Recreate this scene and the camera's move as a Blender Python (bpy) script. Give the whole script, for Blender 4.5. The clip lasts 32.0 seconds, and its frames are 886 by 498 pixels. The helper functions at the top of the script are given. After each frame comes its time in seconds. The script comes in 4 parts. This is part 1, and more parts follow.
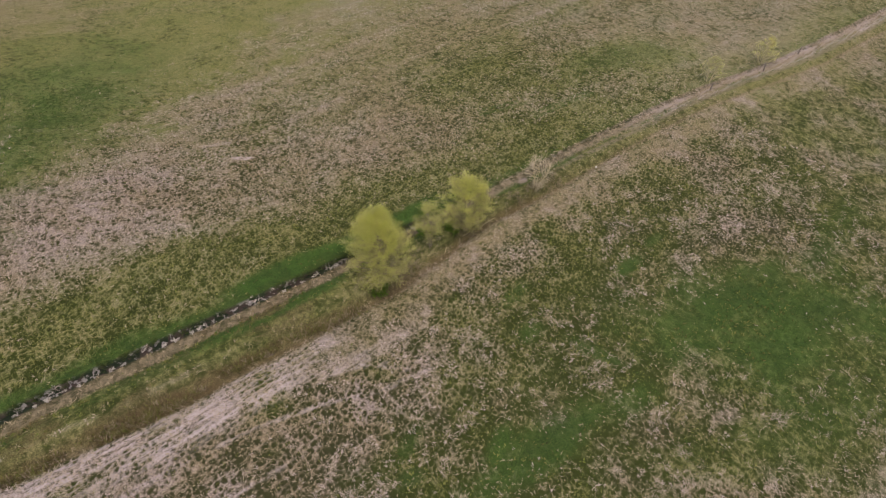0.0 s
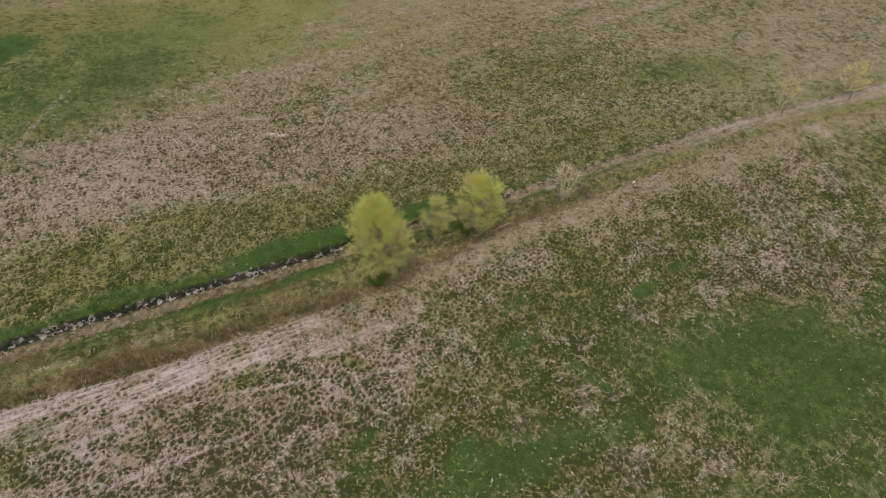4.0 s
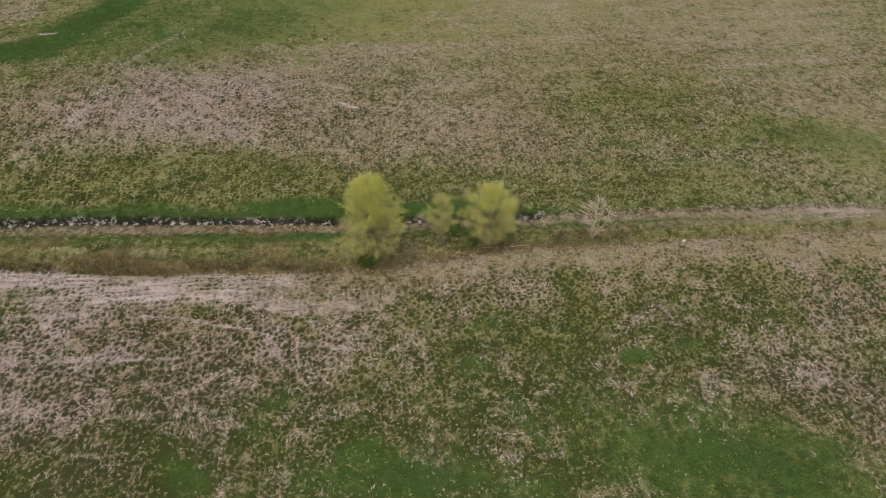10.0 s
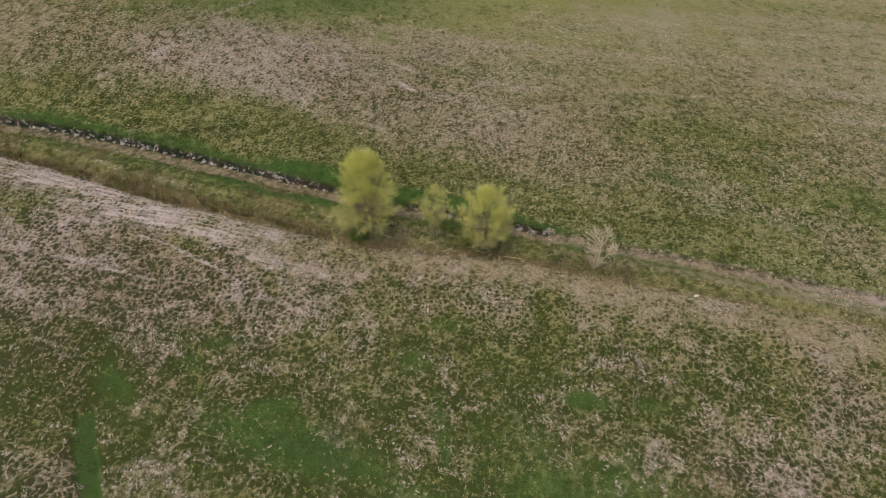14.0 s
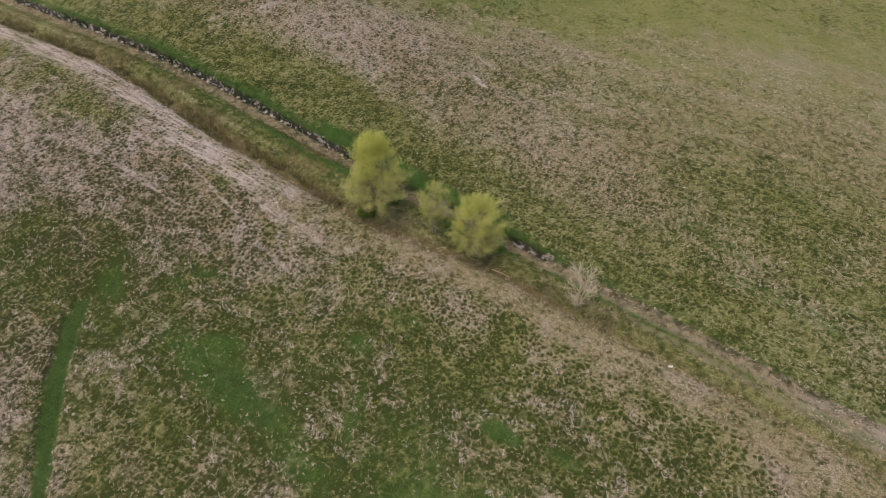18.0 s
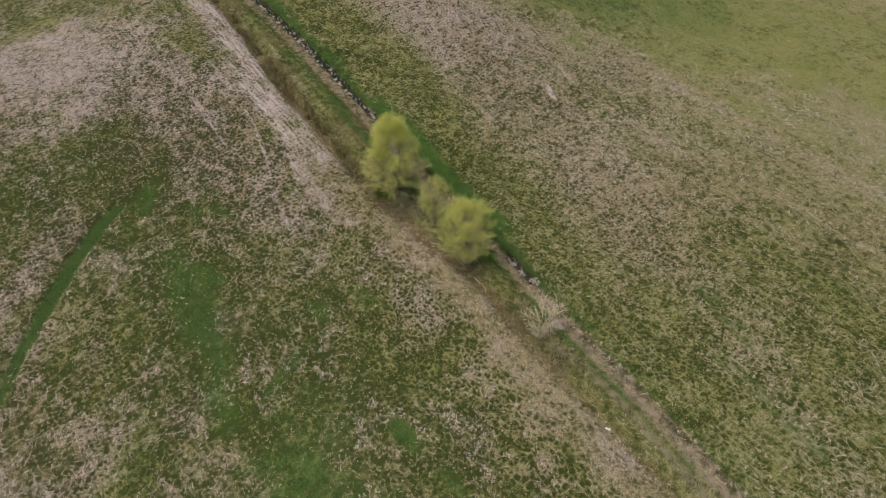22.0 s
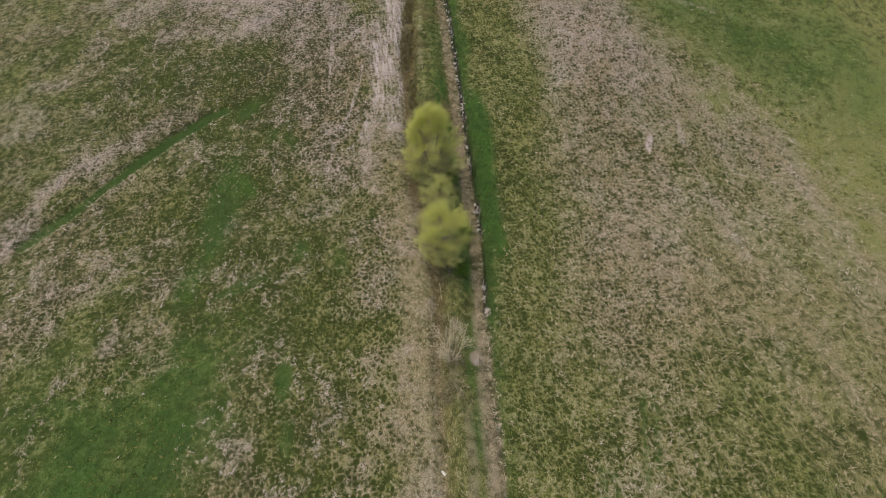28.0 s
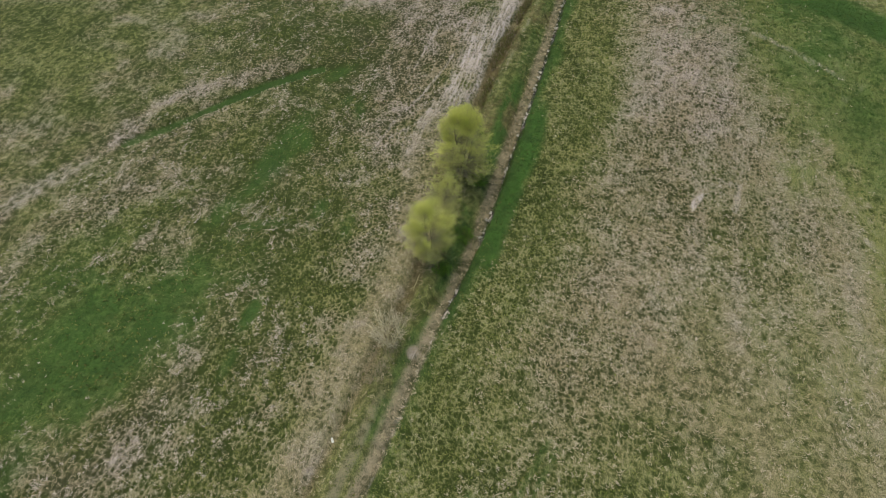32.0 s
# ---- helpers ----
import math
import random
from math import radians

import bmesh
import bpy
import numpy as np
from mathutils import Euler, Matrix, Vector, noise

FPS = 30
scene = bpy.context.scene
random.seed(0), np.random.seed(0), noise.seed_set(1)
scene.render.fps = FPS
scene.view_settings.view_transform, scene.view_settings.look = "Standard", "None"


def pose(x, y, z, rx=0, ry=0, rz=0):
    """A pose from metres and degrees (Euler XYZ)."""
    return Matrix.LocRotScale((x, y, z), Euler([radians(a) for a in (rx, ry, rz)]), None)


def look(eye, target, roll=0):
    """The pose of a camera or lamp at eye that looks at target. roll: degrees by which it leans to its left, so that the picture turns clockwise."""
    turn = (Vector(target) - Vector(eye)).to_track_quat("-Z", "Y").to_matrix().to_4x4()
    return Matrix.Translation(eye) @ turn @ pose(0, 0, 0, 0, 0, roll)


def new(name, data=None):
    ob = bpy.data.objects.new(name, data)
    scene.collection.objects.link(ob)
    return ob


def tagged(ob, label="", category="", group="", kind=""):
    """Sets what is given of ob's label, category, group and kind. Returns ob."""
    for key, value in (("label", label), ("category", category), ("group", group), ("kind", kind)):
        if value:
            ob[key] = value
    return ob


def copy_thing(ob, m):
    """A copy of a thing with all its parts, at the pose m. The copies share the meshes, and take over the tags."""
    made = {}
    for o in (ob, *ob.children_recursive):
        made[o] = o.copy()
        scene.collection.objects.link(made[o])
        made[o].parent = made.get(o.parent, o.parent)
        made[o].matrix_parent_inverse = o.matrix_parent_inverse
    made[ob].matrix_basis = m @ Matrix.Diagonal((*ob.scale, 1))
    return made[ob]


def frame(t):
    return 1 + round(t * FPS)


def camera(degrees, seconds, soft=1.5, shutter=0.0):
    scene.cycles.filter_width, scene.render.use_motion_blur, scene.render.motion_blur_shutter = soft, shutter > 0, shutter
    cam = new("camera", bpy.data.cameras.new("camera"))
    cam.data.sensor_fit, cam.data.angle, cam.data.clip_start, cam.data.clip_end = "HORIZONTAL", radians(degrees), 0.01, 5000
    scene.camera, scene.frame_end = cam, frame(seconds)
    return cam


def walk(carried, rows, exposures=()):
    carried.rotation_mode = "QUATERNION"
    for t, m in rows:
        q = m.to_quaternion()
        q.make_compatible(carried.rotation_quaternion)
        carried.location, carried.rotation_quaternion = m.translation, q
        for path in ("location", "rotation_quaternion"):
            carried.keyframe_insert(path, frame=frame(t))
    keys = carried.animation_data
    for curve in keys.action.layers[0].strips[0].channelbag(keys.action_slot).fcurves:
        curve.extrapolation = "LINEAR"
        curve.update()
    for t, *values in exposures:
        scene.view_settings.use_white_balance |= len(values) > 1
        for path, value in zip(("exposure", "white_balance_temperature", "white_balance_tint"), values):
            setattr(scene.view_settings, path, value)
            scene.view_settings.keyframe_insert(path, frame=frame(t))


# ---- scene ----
cam = camera(72.45, 32.0, soft=0.7)
walk(cam, [
    (0, pose(-18.05, -27.69, 39.71, 42.47, 0, -42.34) @ pose(0, 0, 0, 0, 0, 1.60)),
    (0.5, pose(-17.47, -28.07, 39.56, 42.49, 0, -40.78) @ pose(0, 0, 0, 0, 0, 1.36)),
    (1, pose(-16.82, -28.48, 39.39, 42.50, 0, -39.31) @ pose(0, 0, 0, 0, 0, 1.13)),
    (1.5, pose(-16.12, -28.92, 39.21, 42.48, 0, -37.88) @ pose(0, 0, 0, 0, 0, 0.91)),
    (2, pose(-15.38, -29.36, 39.02, 42.46, 0, -36.48) @ pose(0, 0, 0, 0, 0, 0.73)),
    (3, pose(-13.82, -30.24, 38.69, 42.45, 0, -33.63) @ pose(0, 0, 0, 0, 0, 0.46)),
    (3.5, pose(-13.04, -30.67, 38.57, 42.48, 0, -32.14) @ pose(0, 0, 0, 0, 0, 0.35)),
    (5.5, pose(-9.68, -32.58, 38.43, 42.64, 0, -25.62) @ pose(0, 0, 0, 0, 0, 0.19)),
    (6, pose(-8.67, -33.00, 38.28, 42.70, 0, -23.90) @ pose(0, 0, 0, 0, 0, 0.13)),
    (7, pose(-6.55, -33.76, 37.93, 42.82, 0, -20.32) @ pose(0, 0, 0, 0, 0, 0.02)),
    (8, pose(-4.25, -34.40, 37.58, 43.00, 0, -16.49) @ pose(0, 0, 0, 0, 0, -0.04)),
    (9, pose(-1.85, -34.82, 37.25, 43.27, 0, -12.32) @ pose(0, 0, 0, 0, 0, -0.08)),
    (10, pose(0.84, -35.14, 36.85, 43.47, 0, -8.06) @ pose(0, 0, 0, 0, 0, -0.08)),
    (11, pose(3.66, -35.31, 36.39, 43.60, 0, -3.64) @ pose(0, 0, 0, 0, 0, -0.07)),
    (12, pose(6.60, -35.26, 35.94, 43.70, 0, 0.95) @ pose(0, 0, 0, 0, 0, -0.04)),
    (13, pose(9.66, -35.00, 35.59, 43.78, 0, 5.65) @ pose(0, 0, 0, 0, 0, -0.00)),
    (13.5, pose(11.20, -34.83, 35.46, 43.79, 0, 8.03) @ pose(0, 0, 0, 0, 0, 0.01)),
    (16.5, pose(20.38, -32.01, 36.52, 42.72, 0, 23.68) @ pose(0, 0, 0, 0, 0, -0.05)),
    (17, pose(21.75, -31.27, 36.48, 42.60, 0, 26.17) @ pose(0, 0, 0, 0, 0, 0.02)),
    (18, pose(24.45, -29.65, 36.38, 42.42, 0, 31.08) @ pose(0, 0, 0, 0, 0, 0.13)),
    (19, pose(26.96, -27.83, 36.27, 42.36, 0, 36.05) @ pose(0, 0, 0, 0, 0, 0.19)),
    (20, pose(29.36, -25.82, 36.18, 42.31, 0, 41.09) @ pose(0, 0, 0, 0, 0, 0.22)),
    (21, pose(31.57, -23.67, 36.11, 42.26, 0, 46.22) @ pose(0, 0, 0, 0, 0, 0.22)),
    (22, pose(33.60, -21.34, 36.07, 42.20, 0, 51.39) @ pose(0, 0, 0, 0, 0, 0.18)),
    (23, pose(35.44, -18.74, 36.08, 42.19, 0, 56.60) @ pose(0, 0, 0, 0, 0, 0.17)),
    (24, pose(37.14, -16.04, 36.16, 42.08, 0, 61.81) @ pose(0, 0, 0, 0, 0, 0.15)),
    (25, pose(38.60, -13.24, 36.33, 42.00, 0, 67.03) @ pose(0, 0, 0, 0, 0, 0.08)),
    (25.5, pose(39.24, -11.79, 36.42, 41.97, 0, 69.67) @ pose(0, 0, 0, 0, 0, 0.06)),
    (27.5, pose(40.65, -5.41, 36.60, 41.68, 0, 80.44) @ pose(0, 0, 0, 0, 0, -0.05)),
    (28, pose(40.83, -3.75, 36.77, 41.50, 0, 83.25) @ pose(0, 0, 0, 0, 0, -0.13)),
    (29, pose(41.05, -0.37, 37.21, 41.13, 0, 88.94) @ pose(0, 0, 0, 0, 0, -0.29)),
    (30, pose(41.00, 3.06, 37.71, 40.80, 0, 94.75) @ pose(0, 0, 0, 0, 0, -0.41)),
    (31, pose(40.63, 6.47, 38.19, 40.53, 0, 100.54) @ pose(0, 0, 0, 0, 0, -0.54)),
    (32, pose(40.10, 9.80, 38.58, 40.16, 0, 106.27) @ pose(0, 0, 0, 0, 0, -0.71)),
], exposures=[(0.0, 0.29, 7450, 17), (5.0, 0.29, 7450, 12), (18.0, 0.31, 7450, 10.5), (25.0, 0.32, 7450, 8), (28.0, 0.34, 7350, 5.5), (32.0, 0.37, 7200, -4.5)])

# ---- sky and sun: an even grey overcast ----
world = bpy.data.worlds.new("overcast_sky")
scene.world = world
world.use_nodes = True
wn = world.node_tree.nodes
sky = wn.new("ShaderNodeTexSky")
sky.sky_type = "NISHITA"
sky.sun_disc = False
sky.sun_elevation = radians(73)
sky.sun_rotation = radians(207)
sky.air_density = 1.0
sky.dust_density = 4.0
sky.ozone_density = 1.0
wn["Background"].inputs["Strength"].default_value = 0.13
world.node_tree.links.new(sky.outputs["Color"], wn["Background"].inputs["Color"])
sun = new("sun", bpy.data.lights.new("sun", "SUN"))
sun.data.energy = 0.9
sun.data.angle = radians(50)
sun.data.color = (1.0, 0.96, 0.9)
sun.matrix_world = look((-6, -12, 45), (0, 0, 0))


# ---- node helpers ----
def material(name, rough=0.9):
    m = bpy.data.materials.new(name)
    m.use_nodes = True
    b = m.node_tree.nodes["Principled BSDF"]
    b.inputs["Roughness"].default_value = rough
    b.inputs["Specular IOR Level"].default_value = 0.15
    return m, m.node_tree.nodes, m.node_tree.links, b


def rgb_mix(nodes, links, fac, a, b):
    n = nodes.new("ShaderNodeMix")
    n.data_type = "RGBA"
    for sock, val in ((n.inputs[0], fac), (n.inputs[6], a), (n.inputs[7], b)):
        if isinstance(val, (int, float)):
            sock.default_value = val
        elif isinstance(val, tuple):
            sock.default_value = (*val, 1)
        else:
            links.new(val, sock)
    return n.outputs[2]


def math_node(nodes, links, op, a, b=0.0, clamp=False):
    n = nodes.new("ShaderNodeMath")
    n.operation = op
    n.use_clamp = clamp
    for sock, val in ((n.inputs[0], a), (n.inputs[1], b)):
        if isinstance(val, (int, float)):
            sock.default_value = val
        else:
            links.new(val, sock)
    return n.outputs[0]


def noise_node(nodes, links, scale, detail=3.0, rough=0.6, stretch=None):
    n = nodes.new("ShaderNodeTexNoise")
    n.inputs["Scale"].default_value = scale
    n.inputs["Detail"].default_value = detail
    n.inputs["Roughness"].default_value = rough
    tc = nodes.new("ShaderNodeTexCoord")
    src = tc.outputs["Object"]
    if stretch:
        mp = nodes.new("ShaderNodeMapping")
        mp.inputs["Scale"].default_value = stretch
        links.new(src, mp.inputs["Vector"])
        src = mp.outputs["Vector"]
    links.new(src, n.inputs["Vector"])
    return n.outputs["Fac"]


def span(nodes, links, val, lo, hi):
    n = nodes.new("ShaderNodeMapRange")
    n.interpolation_type = "SMOOTHSTEP"
    n.inputs["From Min"].default_value = lo
    n.inputs["From Max"].default_value = hi
    links.new(val, n.inputs["Value"])
    return n.outputs["Result"]


# ---- the lie of the land, in numbers ----
def hash2(ix, iy, seed):
    h = (ix.astype(np.int64) * 374761393 + iy.astype(np.int64) * 668265263 + seed * 974634777) & 0x7FFFFFFF
    h = ((h ^ (h >> 13)) * 1274126177) & 0x7FFFFFFF
    return ((h ^ (h >> 16)) & 0xFFFF) / 65535.0


def vnoise(x, y, seed=0):
    ix, iy = np.floor(x), np.floor(y)
    fx, fy = x - ix, y - iy
    fx, fy = fx * fx * (3 - 2 * fx), fy * fy * (3 - 2 * fy)
    a, b = hash2(ix, iy, seed), hash2(ix + 1, iy, seed)
    c, d = hash2(ix, iy + 1, seed), hash2(ix + 1, iy + 1, seed)
    return (a * (1 - fx) + b * fx) * (1 - fy) + (c * (1 - fx) + d * fx) * fy


def fbm(x, y, size, seed=0, octaves=4):
    total, amp, norm = 0, 1.0, 0
    for k in range(octaves):
        total = total + amp * vnoise(x / size * 2 ** k + 17.3 * k, y / size * 2 ** k - 9.1 * k, seed + k)
        norm += amp
        amp *= 0.55
    return total / norm


def smooth(v, lo, hi):
    t = np.clip((v - lo) / (hi - lo), 0, 1)
    return t * t * (3 - 2 * t)


BANK_X = (-120, -45, -35, -26, -18, -10, -2, 2, 6, 10, 14, 18, 22, 26, 30, 44, 64, 89, 160)
BANK_Y = (6.5, 5.0, 4.9, 4.95, 4.70, 4.35, 4.0, 3.85, 3.65, 3.3, 2.8, 2.4, 2.0, 1.7, 1.4, 0.0, -3.8, -6.0, -11.0)


def bank_line(x):
    return (np.interp(x - 2, BANK_X, BANK_Y) + np.interp(x, BANK_X, BANK_Y) + np.interp(x + 2, BANK_X, BANK_Y)) / 3


def across(x, y):
    """Metres south of the cut bank."""
    return bank_line(x) - y + 0.30 * (fbm(x, y * 0.3, 2.2, 51, 3) - 0.5)


def land(x, y):
    """The slope of the fields: rising to the west and north-west, falling to the south."""
    west = np.clip(2 - x, 0, 62)
    z = 0.085 * west - 0.0072 * np.clip(x, 0, 90) - 0.045 * west * smooth(west, 30, 62)
    z = z + 0.009 * np.clip(west, 0, 24) * np.clip(y - 3, 0, 18) * (1 - 0.4 * smooth(y, 20, 60))
    fall = np.clip(-y - 4, 0, 34)
    return z - 0.115 * fall * (1 - 0.25 * smooth(fall, 12, 34)) + 0.0145 * np.clip(y, 0, 60) * smooth(x, -10, 10)


def verge(x):
    """How far south of the bank the grassy strip ends and the worn track begins."""
    return np.interp(x, (-60, -44, -33, -27, -20, -13, 0, 6, 12, 20, 34, 60), (4.2, 4.4, 4.6, 5.2, 5.9, 6.1, 6.0, 5.2, 4.1, 4.0, 3.8, 3.8))


def height(x, y):
    d = across(x, y)
    s = d * 6.2 / verge(x)
    z = land(x, y)
    cut = smooth(-x, -17, -13) + 0.25 * smooth(x, 13, 17)
    z = z - 0.62 * cut * smooth(d, -0.12, 0.22) * (1 - smooth(d, 0.9, 2.4))
    z = z + 0.18 * smooth(s, 1.6, 3.4) * (1 - smooth(s, 3.9, 5.2))
    z = z - 0.55 * smooth(-x, -40, -20) * smooth(s, 4.0, 5.3) * (1 - smooth(s, 5.7, 7.2))
    z = z - 0.10 * smooth(x, 24, 32) * np.exp(-((d - 1.9) / 0.5) ** 2)
    z = z - 0.35 * stroke(x, y, DITCH, 1.1)
    return z + 0.10 * (fbm(x, y, 3.5, 7) - 0.5) + 0.5 * (fbm(x, y, 22, 11, 2) - 0.5) * smooth(np.abs(d), 8, 25)


def ragged(x, y):
    """The unevenness of every patch's outline."""
    return 0.9 * (fbm(x, y, 4.5, 23) - 0.5) + 0.5 * (fbm(x, y, 1.3, 29, 3) - 0.5)


def blob(x, y, rough, cx, cy, rx, ry, turn=0.0, soft=0.5):
    """1 inside an uneven oval, 0 outside."""
    c, s = math.cos(radians(turn)), math.sin(radians(turn))
    u, v = ((x - cx) * c + (y - cy) * s) / rx, (-(x - cx) * s + (y - cy) * c) / ry
    return 1 - smooth(np.sqrt(u * u + v * v) + rough, 1 - soft, 1 + soft)


def band(v, lo, hi, edge):
    return smooth(v, lo - edge, lo + edge) * (1 - smooth(v, hi - edge, hi + edge))


DITCH = ((-13.6, -20.0), (-12.7, -21.6), (-10.2, -24.9), (-7.0, -28.3), (-4.5, -30.9), (-1.6, -33.4), (1.2, -36.4))


def stroke(x, y, line, width, rough=0.0):
    """1 along a line through the given places, 0 beyond its width."""
    best = np.full(np.shape(x), 99.0)
    for (ax, ay), (bx, by) in zip(line, line[1:]):
        ux, uy = bx - ax, by - ay
        t = np.clip(((x - ax) * ux + (y - ay) * uy) / (ux * ux + uy * uy), 0, 1)
        best = np.minimum(best, np.hypot(x - ax - t * ux, y - ay - t * uy))
    return 1 - smooth(best / width + rough, 0.35, 1.0)


CELL = 0.33


COARSE = 0.88


def cell_scale(x, y):
    """The clumps are coarser in the south field than in the north one."""
    return np.where(bank_line(x) - y > 3.0, COARSE, 1.0)


def bent(x, y):
    return 0.34 * (vnoise(x / 0.8, y / 0.8, 401) - 0.5) + 0.5 * (vnoise(x / 3.1, y / 3.1, 403) - 0.5), 0.34 * (vnoise(x / 0.8, y / 0.8, 402) - 0.5) + 0.5 * (vnoise(x / 3.1, y / 3.1, 404) - 0.5)


def clump_centres(ix, iy):
    """The middles of the grass clumps, one to a cell."""
    return (ix + 0.08 + 0.84 * hash2(ix, iy, 301)) * CELL * 1.15, (iy + 0.08 + 0.84 * hash2(ix, iy, 302)) * CELL


def clump_field(x, y):
    """Distance to the nearest clump's middle, how much further the next one is, and the way that runs between the two."""
    k, (wx, wy) = cell_scale(x, y), bent(x, y)
    x, y = (x + wx) * k, (y + wy) * k
    ix, iy = np.floor(x / (CELL * 1.15)), np.floor(y / CELL)
    best, second = np.full(x.shape, 9.0), np.full(x.shape, 9.0)
    ax, ay, bx, by = (np.zeros(x.shape) for _ in range(4))
    for a in (-1, 0, 1):
        for b in (-1, 0, 1):
            cx, cy = clump_centres(ix + a, iy + b)
            r = np.hypot((x - cx) * 0.9, y - cy)
            first, next_ = r < best, (r >= best) & (r < second)
            bx, by = np.where(first, ax, np.where(next_, cx, bx)), np.where(first, ay, np.where(next_, cy, by))
            second = np.where(first, best, np.where(next_, r, second))
            ax, ay, best = np.where(first, cx, ax), np.where(first, cy, ay), np.where(first, r, best)
    return best / k, (second - best) / k, np.arctan2(by - ay, bx - ax) + np.pi / 2


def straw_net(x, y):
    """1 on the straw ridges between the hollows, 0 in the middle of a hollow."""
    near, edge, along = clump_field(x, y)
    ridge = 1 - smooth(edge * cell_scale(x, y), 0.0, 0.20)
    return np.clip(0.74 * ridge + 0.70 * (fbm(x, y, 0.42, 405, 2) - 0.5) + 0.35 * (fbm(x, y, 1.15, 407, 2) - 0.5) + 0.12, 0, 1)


def sum_blobs(x, y, rough, rows):
    total = np.zeros_like(x)
    for k, cx, cy, rx, ry, turn, soft in rows:
        total = total + k * blob(x, y, rough, cx, cy, rx, ry, turn, soft)
    return total


# share of green, centre, half-lengths, turn and softness of each patch
NORTH_GREEN = ((0.75, -13.5, 36.5, 20, 9, 40, 0.5), (0.35, -2, 39, 16, 6, 12, 0.7), (0.30, -31, 30, 10, 5, 10, 0.5), (0.35, -40, 30, 16, 7, 0, 0.6), (0.55, 45, 9.5, 11, 4.2, -14, 0.5), (0.30, 25, 7, 9, 3.2, -8, 0.6), (0.24, 10, 30, 16, 3.5, 30, 0.8),
               (0.28, -17, 9.5, 13, 3.4, -4, 0.7), (-0.30, -19, 18, 12, 7, 25, 0.5), (0.34, 28, 17, 11, 7, 0, 0.8), (0.45, 4, 52, 34, 13, 10, 0.6), (0.60, -24, 45, 18, 9, 5, 0.5), (-0.14, 12, 15, 9, 5, 10, 0.8), (0.15, -2, 9, 14, 2.5, -4, 0.8))
SOUTH_GREEN = ((0.72, 23.5, -23.5, 10.5, 5.8, -28, 0.40), (0.45, 19, -30.5, 11, 3.6, -22, 0.6), (0.36, -5, -22, 9, 4.2, -42, 0.6), (0.40, -13.2, -17.6, 1.8, 1.2, -40, 0.6), (0.42, 11.5, -9.4, 6.5, 2.3, -6, 0.7), (0.24, 16, -7.6, 4, 1.2, 0, 0.7),
               (0.12, 8, -17, 12, 5, -20, 0.8), (0.30, 8, -20.6, 4.5, 1.8, 0, 0.7), (0.30, 40, -22, 5, 2.2, 10, 0.6), (0.20, 48, -14, 7, 3, 20, 0.7), (0.22, -21.5, -26, 9, 3.6, 96, 0.7), (0.50, -14, -57, 14, 6, 40, 0.6))
SOUTH_STRAW = ((-0.35, 0, -27.2, 3.4, 1.1, -46, 0.7), (-0.30, 5.2, -25.8, 2.6, 0.9, -40, 0.7), (-0.35, 12.8, -26.0, 1.6, 0.8, -20, 0.6), (-0.30, 29.5, -30, 3.2, 1.2, -20, 0.7), (-0.45, 23.2, -25.6, 1.4, 0.4, -15, 0.6),
               (-0.32, 34.5, -18.0, 4.5, 1.3, -4, 0.7), (-0.25, 27.5, -15.6, 6, 1.6, -4, 0.7), (-0.50, -27, -12, 13, 6, 10, 0.7), (-0.55, -37, -21, 12, 9, 70, 0.7), (-0.60, -15, -8.5, 12, 3.6, -4, 0.7), (-0.32, 6.5, -32.8, 6, 1.3, -20, 0.6), (-0.40, -9.8, -30.2, 5.5, 1.2, -50, 0.6), (-0.45, 3, -38.6, 10, 1.3, -20, 0.6), (-0.25, 2.5, -15.3, 3.2, 1.1, 0, 0.7))
LUSH_PATCHES = ((0.85, 23.5, -23.3, 9.8, 5.2, -28, 0.6), (0.9, -0.2, -18.7, 5.2, 1.2, -4, 0.8), (0.7, -2.3, -16.6, 1.5, 0.6, 20, 0.6), (0.55, -7.2, -12.9, 1.8, 0.6, 20, 0.7), (0.65, -13.0, -17.4, 1.6, 0.9, -40, 0.6), (0.8, 18.5, -12.4, 1.7, 0.65, 0, 0.6),
                (0.6, 22.9, -12.0, 1.3, 0.5, 0, 0.6), (0.7, 9.5, -16.7, 2.0, 0.6, -70, 0.6), (0.45, 7.7, -8.4, 1.7, 0.6, 10, 0.7), (0.5, 8.6, -20.8, 2.6, 1.0, -10, 0.7), (0.35, 19, -31, 9, 2.4, -24, 0.8), (0.5, 6.3, -11.6, 1.2, 0.7, 0, 0.6), (0.4, 39, -22.5, 4, 1.4, 10, 0.7))
LUSH_NORTH = ((0.60, -15, 37, 18, 7, 44, 0.7), (0.30, -30, 30, 9, 3, 10, 0.7), (0.15, 46, 9.6, 8, 2.4, -14, 0.8))
